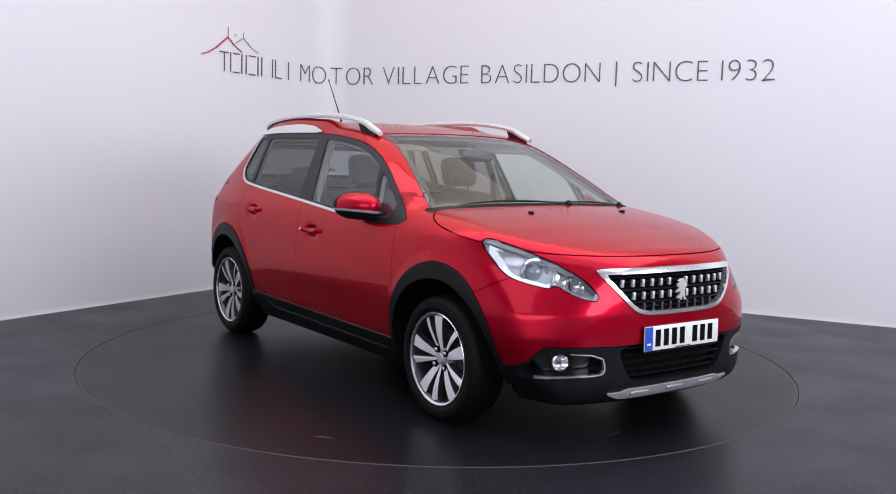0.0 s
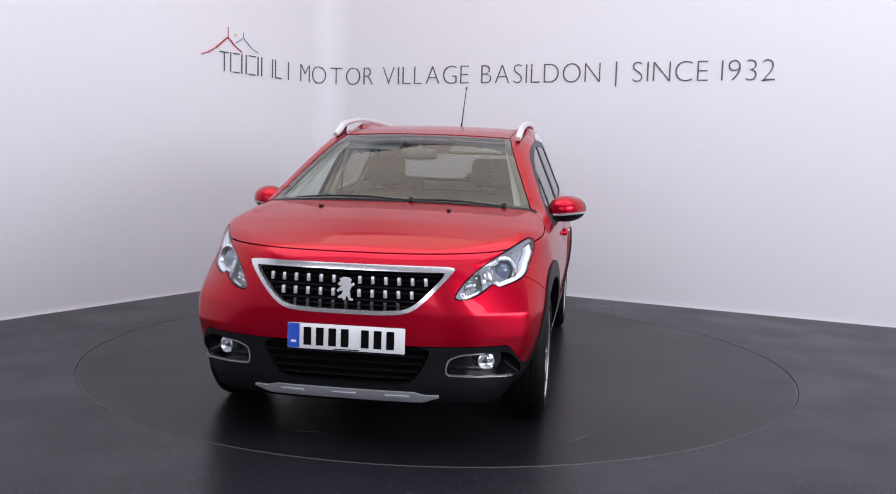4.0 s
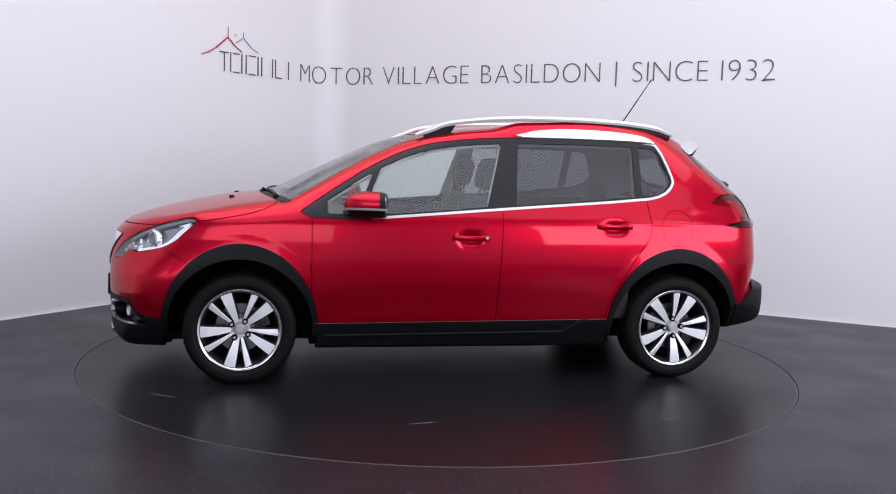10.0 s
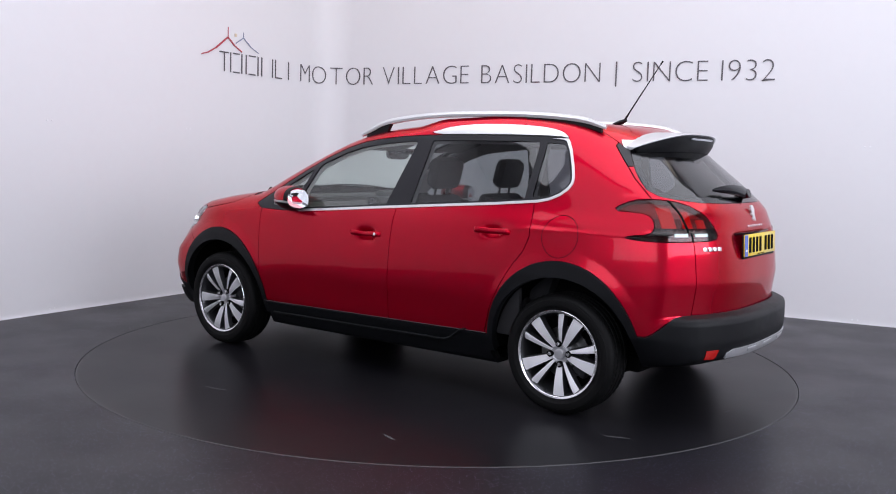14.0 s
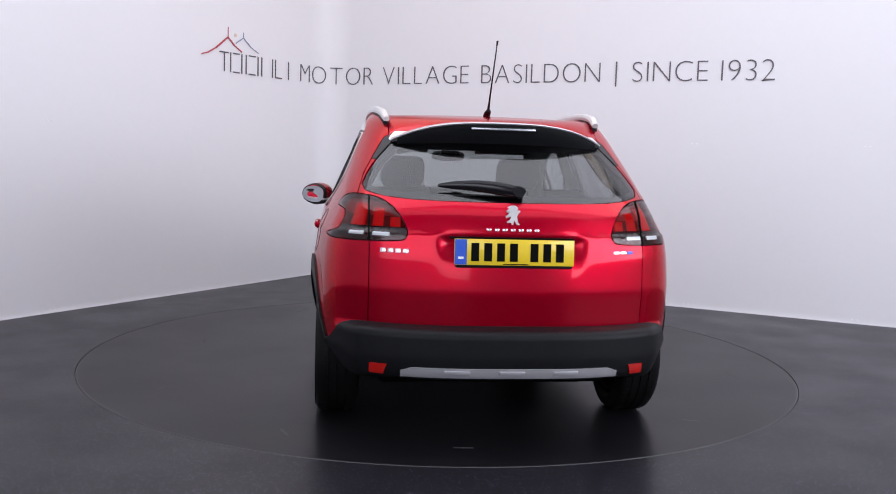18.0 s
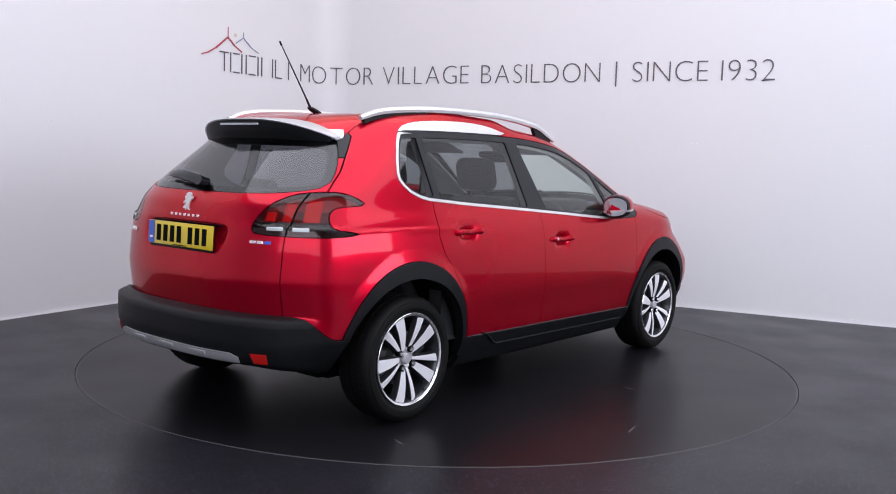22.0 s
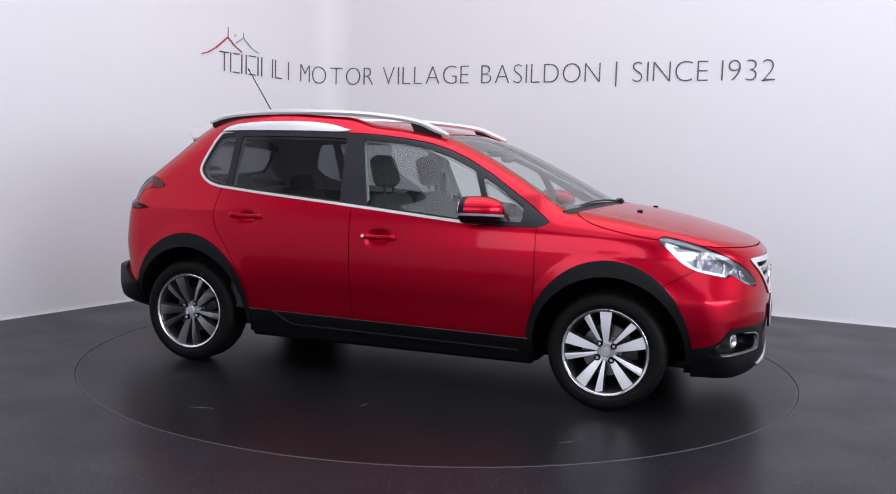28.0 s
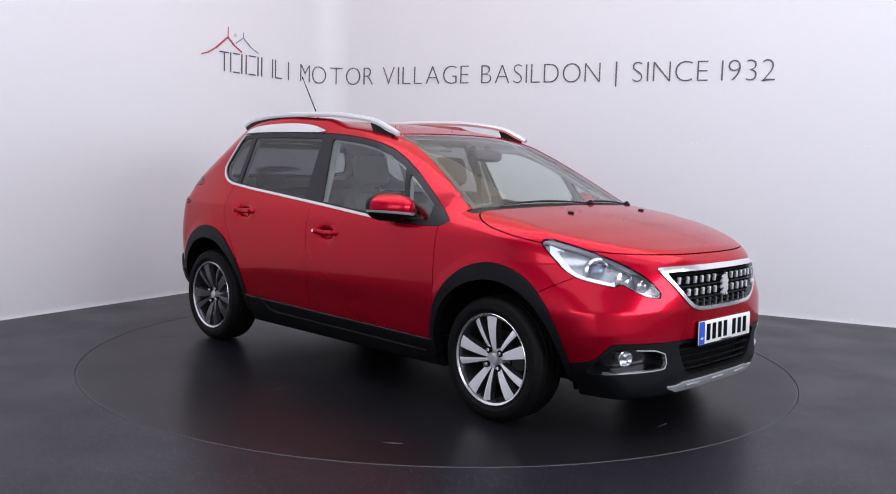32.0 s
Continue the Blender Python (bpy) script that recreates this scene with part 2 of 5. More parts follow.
# ceiling slab added out of view above the lamps
v = [(-13, -13, ROOF), (13, -13, ROOF), (13, 13, ROOF), (-13, 13, ROOF), (-13, -13, ROOF + 0.1), (13, -13, ROOF + 0.1), (13, 13, ROOF + 0.1), (-13, 13, ROOF + 0.1)]
CEIL = material("grey_ceiling_paint", (0.45, 0.45, 0.46), 0.8, grain=0.05, scale=20, second=(0.42, 0.42, 0.43))
tagged(link_mesh("ceiling", v, [(0, 1, 2, 3), (7, 6, 5, 4), (0, 4, 5, 1), (1, 5, 6, 2), (2, 6, 7, 3), (3, 7, 4, 0)], CEIL, smooth=False), "unseen grey painted studio ceiling, added to close the room", "ceiling", kind="structure")

turntable = tagged(new("turntable"), "dark round car turntable set flush in the floor", "turntable")
part("disc", lathe([(0.0, 0.0), (1.2, 0.0), (TABLE_R - 0.010, 0.0), (TABLE_R - 0.010, -0.05), (0.0, -0.05)], 180, "Z"), DISC, turntable)
part("edge_ring", lathe([(TABLE_R - 0.0098, -0.05), (TABLE_R - 0.0098, 0.0002), (TABLE_R - 0.003, 0.0002), (TABLE_R, -0.003), (TABLE_R, -0.05)], 180, "Z", ring=True), RIM, turntable, "worn steel edge of the disc")


# ---------- the car body as one smooth form: x ahead, y to its left, z up ----------
def table(points, soft):
    """A smooth curve through a few (u, v) pairs, rounded over soft metres."""
    u = np.array(points[0::2], float)
    v = np.array(points[1::2], float)
    grid = np.arange(u.min() - 1.0, u.max() + 1.0, 0.004)
    lo = v[0] + (grid - u[0]) * (v[1] - v[0]) / (u[1] - u[0])
    hi = v[-1] + (grid - u[-1]) * (v[-1] - v[-2]) / (u[-1] - u[-2])
    val = np.where(grid < u[0], lo, np.where(grid > u[-1], hi, np.interp(grid, u, v)))
    n = int(3 * soft / 0.004)
    k = np.exp(-0.5 * (np.arange(-n, n + 1) * 0.004 / soft) ** 2)
    k /= k.sum()
    val = np.convolve(np.pad(val, n, mode="edge"), k, mode="valid")
    return lambda q: np.interp(q, grid, val)


half_width = table((0.18, 0.75, 0.25, 0.785, 0.33, 0.828, 0.40, 0.843, 0.47, 0.857, 0.54, 0.866, 0.62, 0.8695, 0.70, 0.8695, 0.80, 0.8640,
                    0.90, 0.852, 0.96, 0.834, 1.01, 0.806, 1.15, 0.748, 1.30, 0.682, 1.40, 0.640, 1.52, 0.585), 0.025)
top_line = table((-1.75, 1.425, -1.5, 1.458, -1.2, 1.492, -0.9, 1.506, -0.6, 1.506, -0.26, 1.490, 0.07, 1.458, 0.29, 1.420, 0.45, 1.372,
                  0.62, 1.300, 0.85, 1.188, 1.06, 1.078, 1.12, 1.050, 1.25, 1.034, 1.42, 1.010, 1.60, 0.975, 1.80, 0.922, 1.95, 0.872, 2.05, 0.830, 2.2, 0.75), 0.03)
nose_line = table((0.15, 1.94, 0.22, 2.008, 0.28, 2.030, 0.42, 2.036, 0.55, 2.040, 0.65, 2.040, 0.75, 2.028, 0.82, 2.008, 0.9, 1.965), 0.025)
tail_line = table((0.15, 1.77, 0.22, 1.885, 0.30, 1.955, 0.42, 1.982, 0.528, 1.980, 0.550, 1.980, 0.60, 1.987, 0.70, 2.0, 0.85, 1.985, 0.95, 1.965, 1.04, 1.938,
                   1.10, 1.888, 1.16, 1.825, 1.31, 1.645, 1.42, 1.515, 1.55, 1.37), 0.013)


def step01(t):
    t = np.clip(t, 0, 1)
    return t * t * (3 - 2 * t)


def smax(a, b, k):
    h = np.maximum(k - np.abs(a - b), 0.0) / k
    return np.maximum(a, b) + h * h * k * 0.25


def body(p):
    """Below zero inside the body; about metres near its skin."""
    x, y, z = p[..., 0], np.abs(p[..., 1]), p[..., 2]
    w = half_width(z)
    fore, aft = np.maximum(x - 0.7, 0), np.maximum(-x - 1.0, 0)
    up = np.clip((z - 0.9) / 0.5, 0, 1)
    w = w - np.interp(z, [0.58, 0.75], [0.042, 0.055]) * fore ** 2 - 0.13 * aft ** 2 * (1 + 0.5 * up) - 0.06 * up * np.maximum(x, 0) ** 2
    low = np.clip((0.44 - z) / 0.22, 0, 1)
    w = w - low * (0.10 * np.clip((-x - 1.40) / 0.3, 0, 1) + 0.06 * np.clip((x - 1.45) / 0.3, 0, 1))
    side = (y - w) * np.where(z > 1.0, 0.915, 1.0)
    q = x + 0.22 * y * y
    roof = np.clip((0.35 - x) / 0.3, 0, 1)
    top = z - top_line(q) + (0.05 * roof + 0.05 * (1 - roof)) * y * y
    hump = step01((-x - 0.13) / 0.24) * (1 - step01((-x - 0.72) / 0.45))
    top = top - 0.034 * hump * np.exp(-((y - 0.575) / 0.055) ** 2)
    slope = np.clip((q - 0.25) / 0.25, 0, 1) * np.clip((1.12 - q) / 0.08, 0, 1)
    top = top * (1 - 0.105 * slope)
    yn = y * (0.87 / np.maximum(half_width(z), 0.5)) ** np.where(z > 0.95, 1.0, 0.0)
    bow = np.interp(z, [0.22, 0.30, 0.40, 0.50, 0.60, 0.70, 0.80], [0.115, 0.125, 0.13, 0.118, 0.130, 0.180, 0.235])
    nose = x - (nose_line(z) - bow * (y / 0.64) ** 3.3)
    nose = nose / np.sqrt(1 + (1.186 * (y / 0.64) ** 2.3) ** 2)
    ledge = np.clip((0.548 - z) / 0.024, 0, 1) * np.clip((0.78 - y) / 0.14, 0, 1)
    tail = -x - (tail_line(z) + 0.068 * ledge * ledge * (3 - 2 * ledge) - 0.085 * (yn / 0.56) ** 3.0)
    tail = tail / np.sqrt(1 + (0.455 * (yn / 0.56) ** 2) ** 2 + np.where(z > 1.12, 1.0, 0.0))
    # flared shoulders over the wheels and a shallow scoop low in the doors
    round_arch = np.sqrt(((np.abs(x) - 1.2685) / 0.424) ** 2 + ((z - 0.304) / 0.478) ** 2) - 1
    side = side - 0.009 * np.clip(1 - round_arch / 0.12, 0, 1) * np.clip((z - 0.45) / 0.2, 0, 1)
    side = side - 0.005 * np.exp(-((z - 0.925 - 0.02 * (x + 1.3)) / 0.013) ** 2 - ((x + 1.30) / 0.33) ** 6)
    side = side + 0.006 * np.exp(-(x / 0.80) ** 6 - ((z - 0.475) / 0.075) ** 2)
    for hx, hz in ((-0.005, 0.826), (-0.862, 0.899)):
        side = side + 0.022 * np.exp(-((x - hx) / 0.062) ** 4 - ((z - hz) / 0.034) ** 2)
    tail = tail + 0.030 / (1 + np.exp(np.clip((y - 0.30) / 0.014, -40, 40))) / (1 + np.exp(np.clip((z - 0.935) / 0.008, -40, 40))) / (1 + np.exp(np.clip((0.868 - z) / 0.024, -40, 40)))
    f = smax(side, top, 0.10 - 0.04 * roof)
    f = smax(f, tail, 0.07)
    f = smax(f, nose, 0.06)
    floor_at = np.interp(-x, [1.45, 1.66, 1.80, 1.95], [0.19, 0.285, 0.312, 0.338])
    return smax(f, floor_at - z, 0.03)


def gradient(p, f=body, e=0.002):
    g = np.empty_like(p)
    for i in range(3):
        d = np.zeros(3)
        d[i] = e
        g[..., i] = (f(p + d) - f(p - d)) / (2 * e)
    return g


def settle(p, f=body, level=0.0, turns=5):
    """Moves points onto the skin; returns them and their normals."""
    for _ in range(turns):
        g = gradient(p, f)
        p = p - (f(p) - level)[..., None] * g / np.maximum((g * g).sum(-1), 0.05)[..., None]
    g = gradient(p, f, 0.007)
    return p, g / np.linalg.norm(g, axis=-1)[..., None]


def skin(step=0.018):
    """The whole body skin as triangles: places, normals, corners."""
    xs = np.arange(-2.15, 2.25, step)
    ys = (np.arange(-52, 53)) * step + step * 0.5
    zs = np.arange(0.10, 1.62, step)
    g = np.stack(np.meshgrid(xs, ys, zs, indexing="ij"), -1)
    f = body(g)
    inside = f < 0
    corners = [(i, j, k) for i in (0, 1) for j in (0, 1) for k in (0, 1)]
    nx, ny, nz = (n - 1 for n in f.shape)
    total = sum(inside[i:i + nx, j:j + ny, k:k + nz].astype(np.int8) for i, j, k in corners)
    cell = (total > 0) & (total < 8)
    ident = np.full(cell.shape, -1)
    ident[cell] = np.arange(cell.sum())
    at = np.argwhere(cell)
    p = np.stack([xs[at[:, 0]], ys[at[:, 1]], zs[at[:, 2]]], -1) + step / 2
    p, n = settle(p)
    quads = []
    for axis in range(3):
        a = np.moveaxis(inside, axis, 0)
        cross = a[:-1] != a[1:]
        idx = np.argwhere(cross)
        idx = idx[(idx[:, 1] > 0) & (idx[:, 2] > 0)]
        def get(d1, d2):
            q = np.stack([idx[:, 0], idx[:, 1] - d1, idx[:, 2] - d2], -1)
            q = np.moveaxis(np.stack([q[:, 0], q[:, 1], q[:, 2]]), 0, -1)
            order = {0: (0, 1, 2), 1: (1, 0, 2), 2: (1, 2, 0)}[axis]
            return ident[q[:, order[0]], q[:, order[1]], q[:, order[2]]]
        quad = np.stack([get(0, 0), get(1, 0), get(1, 1), get(0, 1)], -1)
        quads.append(quad[(quad >= 0).all(1)])
    q = np.concatenate(quads)
    t = np.concatenate([q[:, [0, 1, 2]], q[:, [0, 2, 3]]])
    face = np.cross(p[t[:, 1]] - p[t[:, 0]], p[t[:, 2]] - p[t[:, 0]])
    flip = (face * n[t[:, 0]]).sum(1) < 0
    t[flip] = t[flip][:, [0, 2, 1]]
    return p, t


def clip(p, t, fields):
    """Keeps what has every field above zero, cut cleanly along each zero line."""
    fields = [np.asarray(f, float) for f in fields]
    for turn in range(len(fields)):
        s = fields[turn]
        s = np.where(np.abs(s) < 1e-7, 1e-7, s)
        data = np.concatenate([p] + [f[:, None] for f in fields], 1)
        pos = s[t] > 0
        n = pos.sum(1)
        whole = t[n == 3]
        more, extra, cuts = [], [], {}
        for k in (1, 2):
            for tri, q in zip(t[n == k], pos[n == k]):
                lone = int(np.argmax(q)) if k == 1 else int(np.argmin(q))
                a, b, c = (int(tri[(lone + i) % 3]) for i in range(3))
                ids = []
                for o in (b, c):
                    key = (a, o) if a < o else (o, a)
                    if key not in cuts:
                        cuts[key] = len(data) + len(extra)
                        extra.append(data[a] + (data[o] - data[a]) * (s[a] / (s[a] - s[o])))
                    ids.append(cuts[key])
                if k == 1:
                    more.append((a, ids[0], ids[1]))
                else:
                    more += [(ids[0], b, c), (ids[0], c, ids[1])]
        if extra:
            data = np.concatenate([data, np.array(extra)])
        t = np.concatenate([whole, np.array(more, int).reshape(-1, 3)])
        used, inv = np.unique(t, return_inverse=True)
        data, t = data[used], inv.reshape(-1, 3)
        p, fields = data[:, :3], [data[:, 3 + i] for i in range(len(fields))]
    return p, t


def rounded(points, turns=2):
    p = np.array(points, float).reshape(-1, 2)
    for _ in range(turns):
        q = np.roll(p, -1, 0)
        p = np.stack([0.75 * p + 0.25 * q, 0.25 * p + 0.75 * q], 1).reshape(-1, 2)
    return p


def inside_poly(poly, u, v):
    """Signed distance to a closed outline, above zero inside."""
    best = np.full(u.shape, 1e9)
    inn = np.zeros(u.shape, bool)
    q = np.roll(poly, -1, 0)
    for (ax, ay), (bx, by) in zip(poly, q):
        dx, dy = bx - ax, by - ay
        l2 = dx * dx + dy * dy
        if l2 < 1e-12:
            continue
        w = np.clip(((u - ax) * dx + (v - ay) * dy) / l2, 0, 1)
        best = np.minimum(best, np.hypot(u - ax - w * dx, v - ay - w * dy))
        if dy:
            hit = ((ay > v) != (by > v)) & (u < dx * (v - ay) / dy + ax)
            inn ^= hit
    return np.where(inn, best, -best)


def beside(u, v, ax, ay, bx, by):
    """Distance to the left of the line a to b."""
    l = math.hypot(bx - ax, by - ay)
    return ((bx - ax) * (v - ay) - (by - ay) * (u - ax)) / l


# ---------- outlines of the body's regions ----------
WINDOWS = rounded((0.99, 0.932, 0.83, 1.047, 0.525, 1.240, 0.27, 1.349, 0.0, 1.390, -0.283, 1.408, -0.8, 1.412, -1.14, 1.404, -1.19, 1.385, -1.262, 1.21, -1.262, 1.15, -1.19, 1.088,
                   -1.067, 1.059, -0.19, 0.990, 0.40, 0.940, 0.60, 0.926), 1)
CAP = rounded((-0.255, 1.411, -0.33, 1.430, -0.44, 1.456, -0.62, 1.469, -0.85, 1.466, -1.02, 1.453, -1.12, 1.434, -1.172, 1.405, -1.190, 1.372, -1.172, 1.396, -1.13, 1.407, -0.75, 1.414), 1)
D = 0.0157
HEADLAMP = rounded([a * (D if i % 2 == 0 else 1) for i, a in enumerate((57, 0.890, 56.6, 0.908, 54.5, 0.916, 50, 0.900, 45.5, 0.880, 41, 0.855, 37, 0.829, 32, 0.787, 29.4, 0.757, 27.1, 0.717, 25.4, 0.674, 26.4, 0.664, 28.6, 0.667,
                                                                       31.2, 0.681, 33.6, 0.703, 35.2, 0.722, 36.9, 0.7275, 37.6, 0.711, 40, 0.720, 43.4, 0.731, 47.5, 0.749, 50.8, 0.785, 53.3, 0.827))], 1)
TAILLAMP = rounded([a * (D if i % 2 == 0 else 1) for i, a in enumerate((57, 1.047, 53, 1.085, 48.5, 1.106, 42, 1.105, 36, 1.092, 30, 1.045, 26.4, 0.965, 26.2, 0.925, 28, 0.913, 38, 0.908, 48, 0.908,
                                                                       54, 0.918, 53, 0.930, 47.2, 0.940, 45.6, 0.985, 46.5, 1.032, 50, 1.042))], 1)
GRILLE = rounded((0, 0.806, 0.30, 0.806, 0.465, 0.802, 0.46, 0.785, 0.40, 0.715, 0.335, 0.645, 0.28, 0.606, 0.20, 0.594, 0, 0.592, -0.20, 0.594, -0.28, 0.606, -0.335, 0.645,
                  -0.40, 0.715, -0.46, 0.785, -0.465, 0.802, -0.30, 0.806), 1)
INTAKE = rounded((0, 0.470, 0.385, 0.470, 0.345, 0.365, 0.30, 0.305, 0.24, 0.290, 0, 0.288, -0.24, 0.290, -0.30, 0.305, -0.345, 0.365, -0.385, 0.470), 1)
FOG = rounded((0.455, 0.428, 0.437, 0.36, 0.445, 0.338, 0.47, 0.332, 0.70, 0.322, 0.745, 0.318, 0.745, 0.38, 0.71, 0.425, 0.66, 0.440), 1)
REARGLASS = rounded((0, 1.088, 0.40, 1.090, 0.56, 1.102, 0.655, 1.128, 0.615, 1.215, 0.548, 1.30, 0.46, 1.39, 0, 1.40, -0.46, 1.39, -0.548, 1.30, -0.615, 1.215, -0.655, 1.128, -0.56, 1.102, -0.40, 1.090), 1)
bonnet_edge = table((1.0, 1.045, 1.06, 1.016, 1.126, 0.975, 1.217, 0.945, 1.377, 0.914, 1.548, 0.888, 1.77, 0.862, 2.0, 0.853), 0.02)
HUB_X, HUB_Z = 1.2685, 0.304


class Fields:
    """All the region fields at a set of places on the skin."""

    def __init__(self, p):
        x, y, z = p.T
        ay = np.abs(y)
        self.x, self.y, self.z, self.ay = x, y, z, ay
        q = x + 0.22 * ay * ay
        self.window = np.where(ay > 0.5, inside_poly(WINDOWS, x, z), -0.1)
        self.cap = np.where(ay > 0.3, inside_poly(CAP, x, z), -0.1)
        fr = np.arctan2(ay, x - 1.0) * 57.2958 * D
        self.headlamp = np.where(x > 1.2, inside_poly(HEADLAMP, fr, z), -0.1)
        rr = np.arctan2(ay, -x - 1.0) * 57.2958 * D
        self.taillamp = np.where(x < -1.2, inside_poly(TAILLAMP, rr, z), -0.1)
        self.rear_angle, self.front_angle = rr / D, fr / D
        self.grille = np.where(x > 1.4, inside_poly(GRILLE, y, z), -0.1)
        self.intake = np.where(x > 1.4, inside_poly(INTAKE, y, z), -0.1)
        self.fog = np.where(x > 1.4, inside_poly(FOG, ay, z), -0.1)
        self.rearglass = np.where(x < -1.2, inside_poly(REARGLASS, y, z), -0.1)
        hub = np.where(x > 0, HUB_X, -HUB_X)
        self.hole = np.where(ay > 0.45, 0.396 - np.hypot(x - hub, z - HUB_Z), -0.1)
        self.arch = np.where(ay > 0.45, (1 - np.sqrt(((x - hub) / 0.424) ** 2 + ((z - HUB_Z) / 0.478) ** 2)) * 0.42, -0.1)
        mid = (np.abs(x) < 1.25)
        self.sill = np.where(mid, 0.345 - 0.012 * x - z, -0.1)
        self.chin = np.where(x > 1.25, 0.462 - 0.105 * step01((ay - 0.69) / 0.09) - z, -0.1)
        self.heel = np.where(x < -1.25, 0.548 - 0.098 * step01((x + 1.85) / 0.15) - z, -0.1)
        self.bonnet = np.minimum((z - bonnet_edge(x)) * 0.9, q - 1.185)
        self.cowl = np.minimum(np.minimum(q - 1.118, 1.18 - q), np.where(z > 0.98, 0.745 - ay, -0.1))
        self.screen = np.minimum(np.minimum(1.125 - q, q - 0.272), np.where(z > 1.0, (0.715 - 0.51 * (z - 1.02) - ay) * 0.9, -0.1))
        self.roof = np.minimum(np.minimum(0.262 - q, x + 1.52), np.where(z > 1.36, 0.515 - ay, -0.1))
        self.gate = np.minimum(-1.40 - x, np.where(z < 0.9, 0.614, np.interp(z, [0.9, 1.10, 1.2, 1.3, 1.4, 1.5], [0.614, 0.668, 0.635, 0.580, 0.52, 0.46])) - ay)
        self.gate = np.minimum(self.gate, np.minimum(z - 0.551, 1.415 - 0.022 * step01((ay - 0.36) / 0.08) - z))


def carve(p, t, make, depth=0.012, out=0.0):
    """Cuts the piece where make(fields) is above zero; turns its edges in by depth; out: how proud it stands."""
    fields = make(SKIN_FIELDS)
    fields = list(fields) if isinstance(fields, (list, tuple)) else [fields]
    near = np.minimum.reduce([f[t].max(1) for f in fields]) > 0
    used, inv = np.unique(t[near], return_inverse=True)
    p, t, fields = p[used], inv.reshape(-1, 3), [f[used] for f in fields]
    p, t = clip(p, t, fields)
    if not len(t):
        return p, t, p
    p, n = settle(p, turns=2)
    e = np.sort(np.concatenate([t[:, [0, 1]], t[:, [1, 2]], t[:, [2, 0]]]), 1)
    way = np.concatenate([t[:, [0, 1]], t[:, [1, 2]], t[:, [2, 0]]])
    key = e[:, 0].astype(np.int64) * (len(p) + 1) + e[:, 1]
    _, first, count = np.unique(key, return_index=True, return_counts=True)
    rim = way[first[count == 1]]
    ids = np.unique(rim)
    top = {int(a): len(p) + i for i, a in enumerate(ids)}
    low = {int(a): len(p) + len(ids) + i for i, a in enumerate(ids)}
    sign = 1.0 if depth > 0 else -1.0
    quads = [(top[int(b)], top[int(a)], low[int(a)], low[int(b)]) for a, b in rim]
    flat = np.zeros((2 * len(ids), 3))
    for (a, b), q in zip(rim, quads):
        d = np.cross(p[b] - p[a], n[a]) * sign
        for i in q:
            flat[i - len(p)] += d
    flat /= np.maximum(np.linalg.norm(flat, axis=1), 1e-9)[:, None]
    v = np.concatenate([p + n * out, p[ids] + n[ids] * out, p[ids] + n[ids] * (out - depth)])
    return v, list(map(tuple, t)) + quads, np.concatenate([n, flat])


def gap(*fields, by=0.0022):
    """The common part of some regions, less the shut-line."""
    return [f - by for f in fields]


SKIN, FACES = skin()
SKIN_FIELDS = Fields(SKIN)
CAR_AT = Vector((-0.0202, -0.0773, 0.0))
car = tagged(new("car"), "red metallic five-door crossover car with black cladding, parked on the turntable", "car")


def islands(v, f, nn, least=0.05):
    """The connected pieces of a mesh, without slivers."""
    if not len(f):
        return []
    key = np.round(v * 1e5).astype(np.int64)
    mark = np.arange(len(v))
    _, same = np.unique(key, axis=0, return_inverse=True)
    same = np.ravel(same)
    firsts = np.full(same.max() + 1, len(v))
    np.minimum.at(firsts, same, np.arange(len(v)))
    mark = firsts[same]
    tri = np.array([q[:3] if len(q) == 3 else (q[0], q[1], q[2]) for q in f])
    last = np.array([q[-1] for q in f])
    while True:
        low = np.minimum(mark[tri].min(1), mark[last])
        old = mark.copy()
        for col in (tri[:, 0], tri[:, 1], tri[:, 2], last):
            np.minimum.at(mark, col, low)
        np.minimum.at(firsts, same, mark)
        mark = firsts[same]
        mark = mark[mark]
        if (mark == old).all():
            break
    owner = mark[tri[:, 0]]
    out = []
    for m in np.unique(owner):
        sel = np.nonzero(owner == m)[0]
        if len(sel) < least * len(f):
            continue
        ids = np.nonzero(mark == m)[0]
        back = {int(a): i for i, a in enumerate(ids)}
        out.append((v[ids], [tuple(back[int(a)] for a in f[i]) for i in sel], nn[ids]))
    return out


def with_side(made, side):
    return [*made, side] if isinstance(made, (list, tuple)) else [made, side]


def panel(name, make, mat, depth=0.012, out=0.0, label="", sides=(1, -1), parent=None, whole=False, angle=40):
    """A skin panel; with whole it spans the car, else one for each side."""
    made = []
    for s in ((0,) if whole else sides):
        v, f, nn = carve(SKIN, FACES, (lambda k: make(k)) if whole else (lambda k: with_side(make(k), s * k.y)), depth, out)
        for v1, f1, n1 in islands(v, f, nn):
            made.append(link_mesh(name, v1 + np.array(CAR_AT), f1, mat, parent or car, label, angle=180, normals=n1))
    return made


def lower(k):
    """Outside all the black and lamp regions."""
    return [-k.window, -k.cap, -k.arch, -k.sill, -k.chin, -k.heel, -k.headlamp, -k.taillamp]


